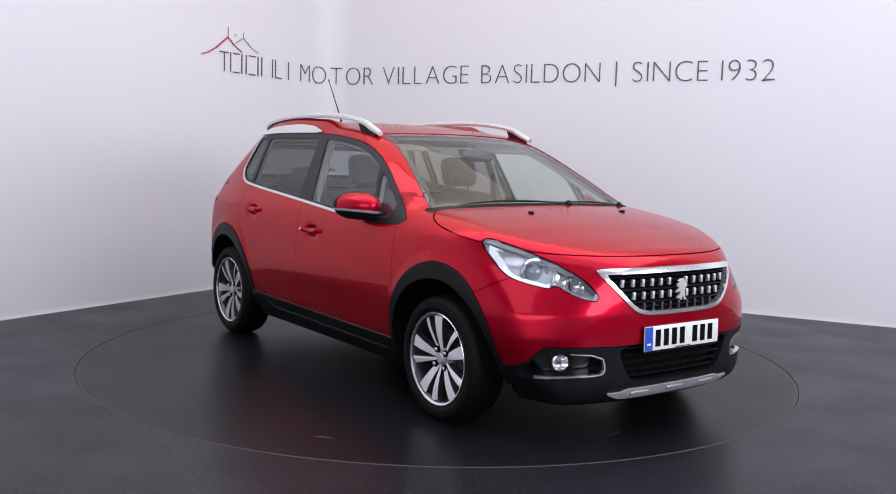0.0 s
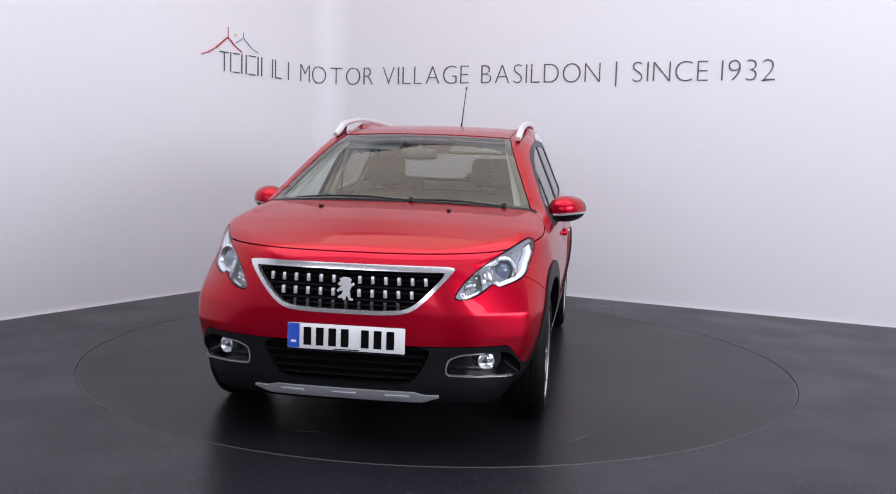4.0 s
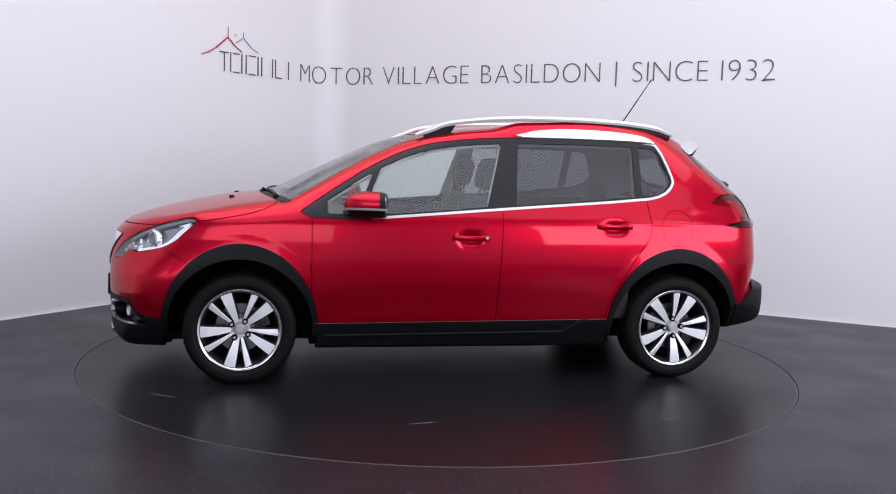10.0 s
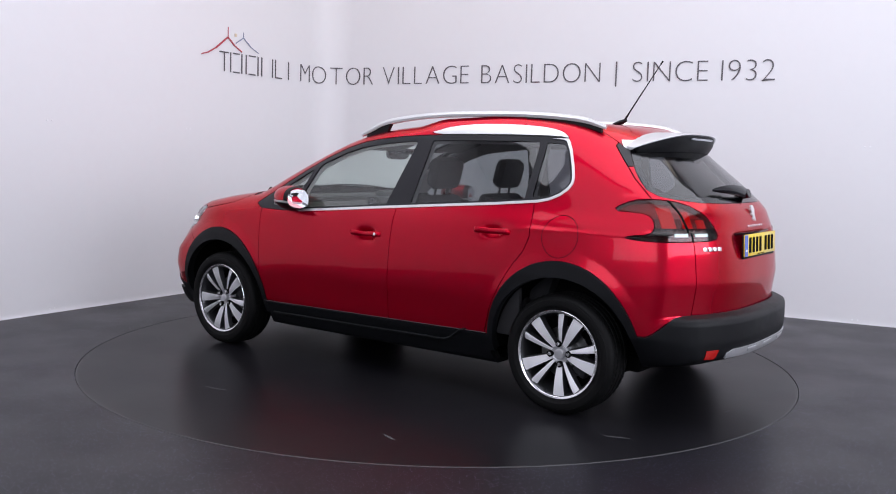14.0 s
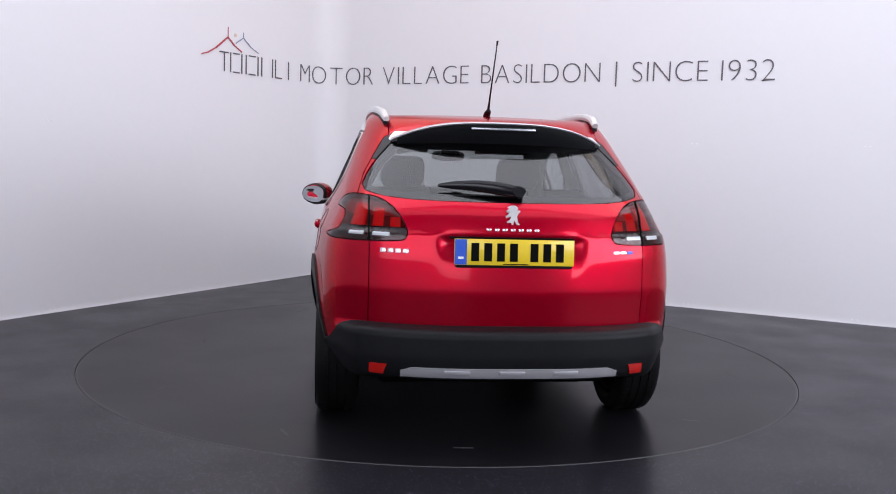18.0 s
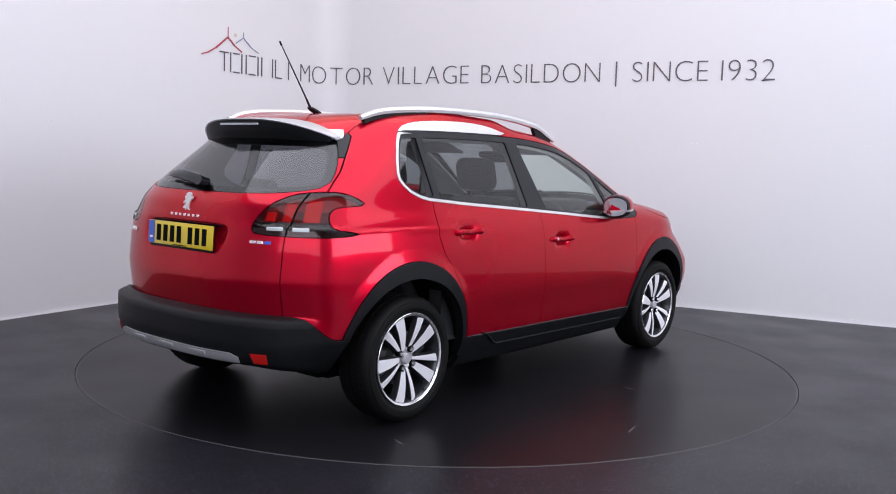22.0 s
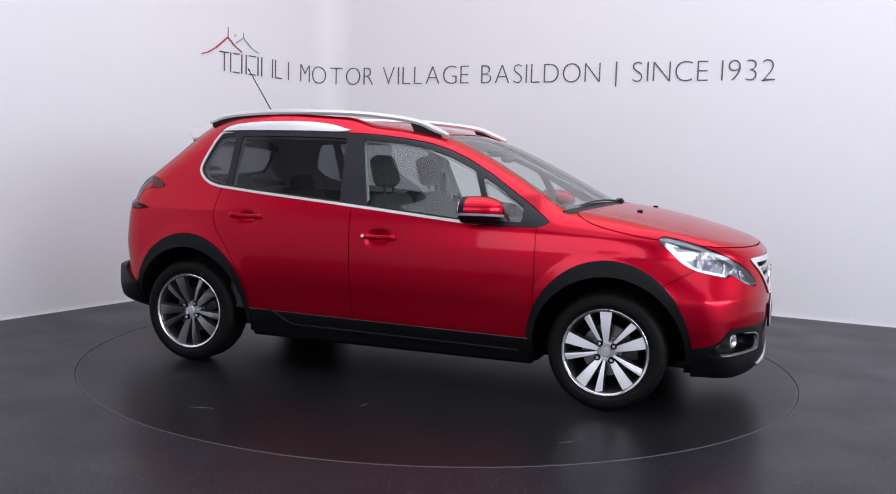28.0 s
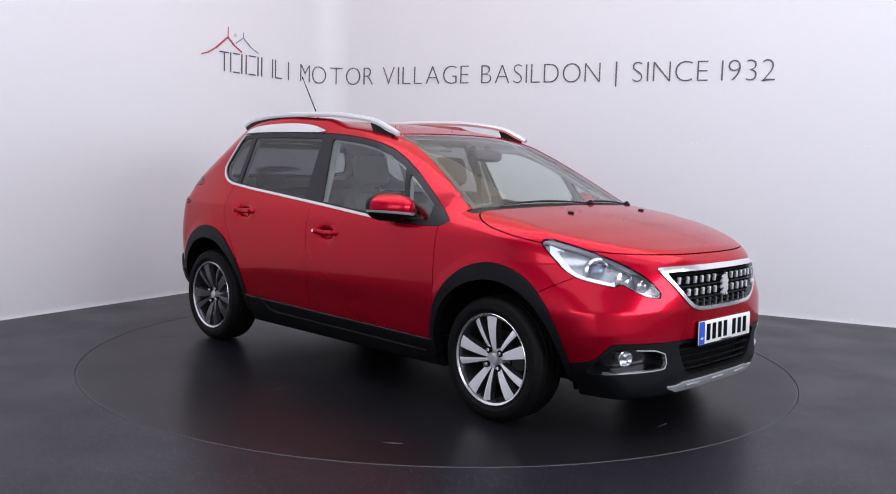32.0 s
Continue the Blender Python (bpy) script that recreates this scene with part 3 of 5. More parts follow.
panel("bonnet", lambda k: gap(k.bonnet, -k.headlamp), PAINT, whole=True)
panel("cowl_panel", lambda k: gap(k.cowl), BLACK, whole=True, out=-0.004)
panel("roof_panel", lambda k: gap(k.roof), PAINT, whole=True)
panel("front_bumper", lambda k: gap(np.minimum(k.x - 1.25, 0.5), -k.bonnet, -k.headlamp, -k.grille, -k.chin, -k.arch, np.maximum(beside(k.x, k.z, 1.75, 0.785, 1.40, 0.593), k.x - 1.72)), PAINT, whole=True)
panel("front_wing", lambda k: gap(*lower(k), -k.bonnet, k.x - 0.885, -np.maximum(beside(k.x, k.z, 1.75, 0.785, 1.40, 0.593), k.x - 1.72), np.where(k.z > 0.98, 1.075 - k.z, 0.1), -k.screen, -k.cowl), PAINT)
SPLIT = lambda k: beside(k.x, k.z, -0.165, 0.34, -0.195, 1.0)
panel("front_door", lambda k: gap(*lower(k), 0.885 - k.x, -SPLIT(k), 1.1 - k.z), PAINT)
RDOOR = rounded((0.4, 0.1, 0.4, 1.3, -0.7, 1.3, -1.06, 1.12, -1.085, 1.0, -1.09, 0.85, -0.97, 0.70, -0.84, 0.45, -0.78, 0.1), 1)
panel("rear_door", lambda k: gap(*lower(k), SPLIT(k), 1.1 - k.z, inside_poly(RDOOR, k.x, k.z)), PAINT)
panel("quarter_panel", lambda k: gap(*lower(k), -0.16 - k.x, -inside_poly(RDOOR, k.x, k.z), -k.gate, np.where(k.z > 1.1, 1.6 - k.z, 0.3), -k.roof, np.where((k.z > 1.1) & (k.x > -0.9), -0.01, 0.3)), PAINT)
panel("roof_side", lambda k: gap(*lower(k), -k.roof, -k.screen, -k.cowl, k.z - np.where((k.x > 0.5) & (k.x < 0.885), 1.0, 1.075), k.x + 0.9, 1.3 - k.x), PAINT)
panel("tailgate", lambda k: gap(k.gate, -k.rearglass, -k.taillamp, 1.262 - k.z), PAINT, whole=True)
SPOILER_SIDE = rounded((-1.388, 1.420, -1.412, 1.382, -1.436, 1.352, -1.476, 1.350, -1.505, 1.382, -1.525, 1.405, -1.46, 1.425), 1)
panel("spoiler_side", lambda k: [k.gate + 0.003, np.where(k.z > 1.3, inside_poly(SPOILER_SIDE, k.x, k.z), -0.1), k.ay - 0.42], SATIN, label="pale silver side wedge of the roof spoiler", out=0.002, depth=0.012)
panel("spoiler_fin", lambda k: gap(k.gate, -k.rearglass, k.z - 1.262, -inside_poly(SPOILER_SIDE, k.x, k.z)), SATINBLACK, label="satin black fin beside the rear window")
panel("wheel_arch_trim", lambda k: gap(k.arch, -k.hole, k.z - 0.265, by=0.0), BLACK, depth=0.05, out=0.008)
panel("sill_trim", lambda k: gap(k.sill, -k.arch, by=0.001), BLACK, depth=0.03, out=0.006)
panel("front_lower_bumper", lambda k: gap(k.chin, -k.arch, -k.intake, -k.fog, by=0.001), BLACK, depth=0.04, out=0.004, whole=True)
panel("rear_bumper", lambda k: gap(k.heel, -k.arch, by=0.001), BLACK, depth=0.03, out=0.014, whole=True)
panel("windscreen", lambda k: gap(k.screen), SCREEN, out=-0.003, depth=0.004, whole=True)
panel("rear_window", lambda k: gap(k.rearglass), PRIVACY, out=-0.003, depth=0.004, whole=True)
panel("window_cap", lambda k: gap(k.cap, by=0.0), SATIN, out=0.005, depth=0.015)
panel("headlamp", lambda k: gap(k.headlamp, by=0.002), LENS, out=0.0, depth=0.01)
panel("tail_lamp", lambda k: gap(k.taillamp, by=0.002), LENS, out=0.0, depth=0.01)


# ---------- finding places on the skin ----------
def on_side(x, z, s=1, out=0.0):
    """A place on the car's flank at x, z, moved out along the normal."""
    lo, hi = 0.2, 1.1
    for _ in range(30):
        m = (lo + hi) / 2
        lo, hi = (m, hi) if body(np.array([[x, m, z]]))[0] < 0 else (lo, m)
    p = np.array([[x, lo, z]])
    n = gradient(p)[0]
    n /= np.linalg.norm(n)
    q = p[0] + n * out
    return Vector((q[0], q[1] * s, q[2])) + CAR_AT


def on_end(y, z, end=1, out=0.0):
    """A place on the nose (end 1) or the tail (end -1)."""
    lo, hi = 0.9, 2.3
    for _ in range(30):
        m = (lo + hi) / 2
        lo, hi = (m, hi) if body(np.array([[end * m, y, z]]))[0] < 0 else (lo, m)
    p = np.array([[end * lo, y, z]])
    n = gradient(p)[0]
    n /= np.linalg.norm(n)
    return Vector(p[0] + n * out) + CAR_AT


def on_top(x, y, out=0.0):
    lo, hi = 0.5, 1.7
    for _ in range(30):
        m = (lo + hi) / 2
        lo, hi = (m, hi) if body(np.array([[x, y, m]]))[0] < 0 else (lo, m)
    return Vector((x, y, lo + out)) + CAR_AT


def frame_at(p, n, up=(0, 0, 1)):
    """A pose at p whose z axis is n and whose y axis is upward."""
    n = Vector(n).normalized()
    x = Vector(up).cross(n).normalized()
    y = n.cross(x)
    return Matrix(((x.x, y.x, n.x, p[0]), (x.y, y.y, n.y, p[1]), (x.z, y.z, n.z, p[2]), (0, 0, 0, 1)))


def plate_poly(points, depth, m=None, bevel=0.0):
    """A flat outline in x, y drawn up by depth in z, then posed by m."""
    bm = bmesh.new()
    low = [bm.verts.new((x, y, 0)) for x, y in points]
    high = [bm.verts.new((x, y, depth)) for x, y in points]
    bm.faces.new(low[::-1])
    bm.faces.new(high)
    n = len(points)
    for i in range(n):
        j = (i + 1) % n
        bm.faces.new((low[i], low[j], high[j], high[i]))
    if bevel:
        top = [e for e in bm.edges if all(v in high for v in e.verts)]
        bmesh.ops.bevel(bm, geom=top, offset=bevel, segments=1, affect="EDGES")
    if m is not None:
        bm.transform(m)
    return bm


# ---------- side windows, pillars, chrome line ----------
def pane_base(k):
    return np.minimum(k.window - 0.023, np.where(k.ay > 0.5, inside_poly(WINDOWS, k.x, k.z + 0.016), -0.1) - 0.016)


DIV = lambda k: beside(k.x, k.z, 0.63, 0.93, 0.50, 1.24)
BF = lambda k: beside(k.x, k.z, -0.10, 0.985, -0.215, 1.385)
BR = lambda k: beside(k.x, k.z, -0.275, 0.99, -0.315, 1.385)
CF = lambda k: beside(k.x, k.z, -1.005, 1.05, -1.020, 1.39)
CR = lambda k: beside(k.x, k.z, -1.050, 1.05, -1.062, 1.39)
PANES = (
    ("front_quarter_window", lambda k: gap(pane_base(k), -DIV(k) - 0.02, 0.80 - k.x, k.z - 0.955, by=0.0), TINT, "small clear quarter window"),
    ("front_door_window", lambda k: gap(pane_base(k), DIV(k) - 0.012, -BF(k), by=0.0), TINT, "clear front door window"),
    ("rear_door_window", lambda k: gap(pane_base(k), BR(k), -CF(k), by=0.0), PRIVACY, "dark tinted rear door window"),
    ("rear_quarter_window", lambda k: gap(pane_base(k), CR(k), by=0.0), PRIVACY, "dark tinted rear quarter window"))
for name, make, mat, label in PANES:
    panel(name, lambda k, make=make: [f + 0.004 for f in make(k)], mat, depth=0.004, out=-0.006, label=label)


def any_pane(k):
    return np.maximum.reduce([np.minimum.reduce(make(k)) for _, make, _, _ in PANES])


panel("window_frame", lambda k: gap(k.window, -any_pane(k), by=0.001), SATINBLACK, depth=0.012, out=-0.002, label="satin black window pillars and frames")
panel("chrome_window_strip", lambda k: [k.window + 0.003, 0.011 - k.window, 0.56 - k.x, np.where(k.x > -1.0, 1.2 - k.z, 1.393 - k.z)], SATIN, depth=0.008, out=0.004)

# ---------- inner shell, lining, underside ----------
BIG_OPEN = lambda k: np.maximum.reduce([k.window - 0.02, k.screen - 0.02, k.rearglass - 0.02])
panel("body_shell", lambda k: np.minimum.reduce([-BIG_OPEN(k), -k.headlamp, -k.taillamp, -k.grille, -k.fog, -k.intake, -k.hole]), DARK, depth=0.001, out=-0.016, whole=True, label="black inner body shell")
panel("headlining", lambda k: np.minimum.reduce([0.006 - any_pane(k), 0.010 - k.screen, 0.02 - k.rearglass, k.z - 1.03, 1.12 - k.x - 0.22 * k.y ** 2]), TRIMGREY, depth=0.004, out=-0.032, whole=True, label="light grey headlining and pillar trim")
panel("screen_frit", lambda k: [k.screen, 0.030 - k.screen], GLOSSBLACK, depth=0.002, out=-0.006, whole=True, label="black windscreen border")
panel("rear_frit", lambda k: [k.rearglass, np.maximum(0.028 - k.rearglass, k.z - 1.318)], GLOSSBLACK, depth=0.002, out=-0.006, whole=True, label="black rear window border")
for s in (1, -1):
    part("door_card", box((-1.0, s * 0.735, 0.35), (0.85, s * 0.775, 0.93), 0.02, Matrix.Translation(CAR_AT)), DASH, car)
part("floor_pan", box((-1.60, -0.55, 0.21), (1.60, 0.55, 0.30), 0.03, Matrix.Translation(CAR_AT)), DARK, car)
part("engine_bay_block", box((1.02, -0.52, 0.30), (1.72, 0.52, 0.76), 0.05, Matrix.Translation(CAR_AT)), DARK, car)
part("boot_floor", box((-1.72, -0.56, 0.38), (-1.0, 0.56, 0.66), 0.03, Matrix.Translation(CAR_AT)), DARK, car)
part("parcel_shelf", box((-1.70, -0.58, 0.985), (-1.18, 0.58, 1.005), 0.006, Matrix.Translation(CAR_AT)), DASH, car)
for x in (HUB_X, -HUB_X):
    for s in (1, -1):
        bm = bmesh.new()
        n = 28
        rows = []
        for i in range(n + 1):
            a = math.pi * (-0.02 + 1.04 * i / n)
            lx, lz = x + 0.408 * math.cos(a), HUB_Z + 0.408 * math.sin(a)
            edge = on_side(lx, lz, 1, -0.012).y - CAR_AT.y
            rows.append([bm.verts.new((lx, s * y, lz)) for y in (0.50, edge)])
        for a, b in zip(rows, rows[1:]):
            bm.faces.new((a[0], a[1], b[1], b[0]))
        bm.faces.new([r[0] for r in rows])
        bm.transform(Matrix.Translation(CAR_AT))
        part("wheel_arch_liner", bm, DARK, car)

# ---------- front: grille, intake, fog pockets, lamps ----------
panel("grille_frame", lambda k: [k.grille, (0.018 + 0.010 * step01((k.z - 0.76) / 0.03)) - k.grille], CHROME, depth=0.03, out=0.007, whole=True, label="chrome grille surround")
panel("grille_backing", lambda k: k.grille, DARK, depth=-0.03, out=-0.055, whole=True)
for row, z in enumerate((0.770, 0.748, 0.712, 0.690, 0.654, 0.632)):
    half = np.interp(z, [0.60, 0.645, 0.715, 0.785], [0.24, 0.30, 0.365, 0.42])
    path = [on_end(y, z, 1, -0.022) for y in np.linspace(-half, half, 25)]
    part("grille_bar", sweep(path, oval(0.010, 0.004, 8)), BLACK, car)
for row, (z, n, half) in enumerate(((0.742, 13, 0.348), (0.684, 11, 0.290), (0.631, 9, 0.232))):
    for i in range(n):
        y = -half + 2 * half * i / (n - 1)
        if abs(y) < 0.05 and row < 2:
            continue
        p = on_end(y, z, 1, -0.016)
        lean = 0.20 * y
        bm = box((-0.006, -0.0075, -0.017), (0.008, 0.0075, 0.017), 0.002, Matrix.Translation(p) @ Matrix.Rotation(lean, 4, "X"))
        part("grille_stud", bm, (SATIN, SATIN, ALLOYDARK)[row], car)

def emblem(place, normal, size, name="emblem"):
    """An abstract upright badge of a few plain limbs."""
    m = frame_at(place, normal)
    pts = [(-0.10, -0.5), (0.02, -0.5), (0.10, -0.22), (0.22, -0.5), (0.42, -0.5), (0.40, -0.42), (0.30, -0.40), (0.24, -0.08), (0.32, 0.08), (0.50, 0.18), (0.46, 0.28), (0.26, 0.22),
           (0.34, 0.40), (0.16, 0.50), (-0.12, 0.50), (-0.34, 0.40), (-0.20, 0.34), (-0.42, 0.22), (-0.34, 0.12), (-0.10, 0.16), (-0.46, -0.06), (-0.42, -0.16), (-0.08, -0.04), (-0.16, -0.24), (-0.40, -0.34), (-0.36, -0.42), (-0.10, -0.38)]
    bm = plate_poly([(a * size * 0.82, b * size) for a, b in pts], 0.008, m, 0.0015)
    part(name, bm, SATIN, car, "chrome maker's badge as a plain shape")


emblem(on_end(0, 0.700, 1, 0.000), (1, 0, 0.03), 0.100)
panel("intake_backing", lambda k: k.intake, DARK, depth=-0.02, out=-0.06, whole=True)
for z in (0.445, 0.412, 0.379, 0.346, 0.316):
    half = np.interp(z, [0.29, 0.305, 0.365, 0.47], [0.22, 0.29, 0.335, 0.375])
    part("intake_slat", sweep([on_end(y, z, 1, -0.020) for y in np.linspace(-half, half, 25)], oval(0.014, 0.004, 8)), BLACK, car)
BOWL = material("lamp_reflector_silver", (0.44, 0.46, 0.49), 0.25, 0.85, grain=0.05, scale=60)
GREYBOWL = material("grey_lamp_housing", (0.24, 0.25, 0.27), 0.3, 0.5, grain=0.05, scale=60)
BOWLDARK = material("smoked_lamp_housing", (0.05, 0.05, 0.055), 0.3, 0.3, grain=0.05, scale=60)
FOGBOWL = material("bright_fog_reflector", (0.88, 0.88, 0.90), 0.12, 0.85, grain=0.05, scale=60)
GLOW = material("white_daytime_light", (0.9, 0.93, 1.0), 0.3, Emission_Color=(0.85, 0.92, 1.0, 1), Emission_Strength=0.22)
PROJECTOR = material("blue_grey_projector_glass", (0.16, 0.20, 0.27), 0.08, 0.3, 1.0)
panel("fog_pocket", lambda k: k.fog, GLOSSBLACK, depth=-0.075, out=-0.080, label="black fog lamp pocket")
panel("fog_surround", lambda k: [k.fog, 0.006 - k.fog, np.where(k.z > 0.37, 0.60, 0.715) - k.ay], CHROME, depth=0.02, out=0.006)
for s in (1, -1):
    p = on_end(s * 0.626, 0.386, 1, -0.046)
    m = frame_at(p, (0.92, s * 0.38, 0))
    fog = part("fog_lamp", lathe([(0.0, -0.03), (0.032, -0.03), (0.038, 0.0), (0.038, 0.008), (0.033, 0.010), (0.0, -0.02)], 32, "Z"), FOGBOWL, car, "round fog lamp with a chrome bowl")
    fog.data.transform(m)
    bm = lathe([(0.0, 0.018), (0.018, 0.016), (0.033, 0.008), (0.031, 0.005), (0.0, 0.009)], 32, "Z")
    bm.transform(m)
    part("lens", bm, LENS, fog)
    bm = lathe([(0.0, 0.006), (0.009, 0.002), (0.010, -0.022), (0.0, -0.022)], 16, "Z")
    bm.transform(m)
    part("bulb_cap", bm, BOWLDARK, fog)
    for i in range(9):
        a = 2 * math.pi * i / 9
        bm = box((0.012, -0.0012, -0.022), (0.034, 0.0012, -0.002), 0, m @ Matrix.Rotation(a, 4, "Z"))
        part("reflector_rib", bm, FOGBOWL, fog)

lamps = [o for o in car.children if o.name.startswith("headlamp")]
for o in lamps:
    o["label"] = "clear headlamp with a projector lens and chrome inside"
    s = 1 if o.bound_box[0][1] > -0.2 else -1
    panel("reflector", lambda k: [k.headlamp - 0.004, (k.front_angle - 33.0) * 0.02], BOWL, depth=-0.030, out=-0.036, sides=(s,), parent=o)
    panel("housing", lambda k: [k.headlamp - 0.004, (32.6 - k.front_angle) * 0.02], GREYBOWL, depth=-0.03, out=-0.036, sides=(s,), parent=o)
    UPPER = lambda k: k.z - np.interp(k.front_angle, [34, 37, 45, 55, 58], [0.77, 0.782, 0.842, 0.893, 0.90])
    panel("brow", lambda k: [k.headlamp - 0.003, 0.020 - k.headlamp, UPPER(k) - 0.004], GREYBOWL, depth=0.02, out=-0.010, sides=(s,), parent=o)
    panel("light_guide", lambda k: [k.headlamp - 0.005, 0.021 - k.headlamp + 0.012 * step01((k.front_angle - 46) / 5), -UPPER(k) - 0.002, k.front_angle - 37.6, 54.5 - k.front_angle], GLOW, depth=0.02, out=-0.012, sides=(s,), parent=o)
    panel("lower_guide", lambda k: [k.headlamp - 0.006, 0.014 - k.headlamp, -UPPER(k), 34.5 - k.front_angle, k.front_angle - 28.5, 0.715 - k.z], CHROME, depth=0.02, out=-0.014, sides=(s,), parent=o)
    place = on_end(s * 0.668, 0.787, 1, -0.026)
    m = frame_at(place, (0.86, s * 0.50, 0.05))
    for name, prof, mat in (("projector_ring", [(0.066, -0.02), (0.066, 0.006), (0.056, 0.014), (0.047, 0.004), (0.047, -0.02)], CHROME),
                            ("projector_cup", [(0.0, -0.018), (0.047, -0.018), (0.047, -0.004), (0.043, -0.004), (0.0, -0.016)], BOWLDARK),
                            ("projector_lens", [(0.0, 0.022), (0.018, 0.018), (0.032, 0.008), (0.040, -0.008), (0.0, -0.01)], PROJECTOR)):
        bm = lathe(prof, 36, "Z", ring=name == "projector_ring")
        bm.transform(m)
        part(name, bm, mat, o)
    for i, (y, z, wide, tall, lean) in enumerate(((0.612, 0.765, 0.016, 0.026, 20), (0.590, 0.742, 0.014, 0.020, -15), (0.572, 0.758, 0.010, 0.016, 35), (0.552, 0.728, 0.013, 0.014, 10), (0.528, 0.722, 0.010, 0.016, -25), (0.535, 0.748, 0.008, 0.010, 30))):
        a = on_end(s * y, z, 1, -0.034)
        bm = box((-wide, -tall, -0.012), (wide, tall, 0.012), 0.005, frame_at(a, (0.92, s * 0.36, 0.12 - 0.05 * i)) @ Matrix.Rotation(radians(s * lean), 4, "Z"))
        part("lamp_cell", bm, CHROME, o)

panel("front_skid_plate", lambda k: [k.x - 1.5, k.z - 0.220 - 0.024 * step01((k.ay - 0.33) / 0.1), 0.262 - k.z - 0.012 * step01((k.ay - 0.30) / 0.06) , 0.415 - k.ay], SILVER, depth=0.02, out=0.014, whole=True, label="silver skid plate")
panel("rear_skid_plate", lambda k: [-1.5 - k.x, k.z - 0.352, 0.388 - k.z - 0.015 * step01((k.ay - 0.42) / 0.05), 0.47 - k.ay], SILVER, depth=0.02, out=0.020, whole=True, label="silver rear skid plate")
for end, z0, out in ((1, 0.242, 0.016), (-1, 0.370, 0.022)):
    for y in (-0.235, 0.0, 0.235):
        p = on_end(y, z0, end, out)
        n = on_end(y, z0, end, out + 0.01) - p
        part("skid_pad", box((-0.055, -0.009, -0.003), (0.055, 0.009, 0.0025), 0.0025, frame_at(p, n)), SILVER, car)

PLATE_W = material("white_plate_plastic", (0.88, 0.88, 0.86), 0.3, coat=0.4, grain=0.04, scale=80)
PLATE_Y = material("yellow_plate_plastic", (0.80, 0.58, 0.02), 0.3, coat=0.4, grain=0.04, scale=80)
PLATE_B = material("blue_plate_band", (0.02, 0.09, 0.55), 0.3, coat=0.4)


def number_plate(place, normal, mat, label):
    m = frame_at(place, normal)
    holder = part("plate_holder", box((-0.255, -0.068, -0.012), (0.255, 0.056, 0.0), 0.004, m), BLACK, car)
    plate = part("number_plate", box((-0.262, -0.056, 0.0), (0.262, 0.056, 0.005), 0.003, m), mat, car, label)
    part("country_band", box((-0.260, -0.054, 0.0055), (-0.208, 0.054, 0.0065), 0.0, m), PLATE_B, plate)
    part("band_mark", box((-0.246, -0.030, 0.0067), (-0.222, -0.020, 0.0075), 0.0, m), WHITE, plate)
    for x in (-0.172, -0.116, -0.060, -0.004, 0.086, 0.142, 0.198):
        part("plate_bar", box((x - 0.017, -0.039, 0.0055), (x + 0.017, 0.039, 0.007), 0.0, m), DARK, plate)
    part("maker_strip", box((-0.05, -0.053, 0.0055), (0.06, -0.049, 0.007), 0.0, m), DARK, plate)


number_plate(on_end(0.010, 0.487, 1, 0.010), (1, 0, 0.02), PLATE_W, "white front number plate with plain black bars")
number_plate(on_end(-0.005, 0.868, -1, 0.024), (-1, 0, 0.05), PLATE_Y, "yellow rear number plate with plain black bars")

# ---------- rear: tail lamps, spoiler, badges, reflectors ----------
REDLENS = glass("dark_red_lamp_lens", (0.62, 0.075, 0.095), mirror=0.05)
REDDARK = material("deep_red_lamp_housing", (0.14, 0.005, 0.014), 0.3, 0.2, grain=0.05, scale=60)
REDGLOW = material("red_lamp_claw", (0.46, 0.003, 0.006), 0.45, coat=0.3, Emission_Color=(1.0, 0.006, 0.012, 1), Emission_Strength=0.38)
# the bumper reflector is no lamp; a faint emission lifts its red
REDDEEP = material("red_reflector_glow", (0.45, 0.008, 0.006), 0.2, coat=0.8, Emission_Color=(1.0, 0.02, 0.01, 1), Emission_Strength=0.05)
for o in [o for o in car.children if o.name.startswith("tail_lamp")]:
    s = 1 if o.bound_box[0][1] > -0.2 else -1
    o.data.materials[0] = REDLENS
    o["label"] = "dark red wraparound tail lamp with three claws"
    panel("housing", lambda k: [k.taillamp - 0.003, k.z - 0.973], REDDARK, depth=-0.030, out=-0.036, sides=(s,), parent=o)
    panel("lamp_base", lambda k: [k.taillamp - 0.003, 0.973 - k.z], GLOSSBLACK, depth=-0.026, out=-0.030, sides=(s,), parent=o)
    for lo, hi, z0, z1 in ((28.8, 31.4, 0.978, 1.020), (33.6, 36.4, 0.976, 1.062), (39.0, 43.4, 0.974, 1.078)):
        panel("claw", lambda k: [-1.2 - k.x, (k.rear_angle - lo - (k.z - 0.96) * 9) * D, (hi + (k.z - 0.96) * 9 - k.rear_angle) * D, k.z - z0, z1 - k.z], REDGLOW, depth=0.012, out=-0.022, sides=(s,), parent=o)
    for lo, hi in ((30.6, 34.9), (37.3, 41.3)):
        panel("reversing_lamp", lambda k: [-1.2 - k.x, (k.rear_angle - lo) * D, (hi - k.rear_angle) * D, k.z - 0.933, 0.946 - k.z], SILVER, depth=0.02, out=0.0025, sides=(s,), parent=o)
    panel("lamp_joint", lambda k: [-1.2 - k.x, k.ay - 0.6135, 0.6185 - k.ay, k.taillamp], DARK, depth=0.010, out=0.0035, sides=(s,), parent=o)

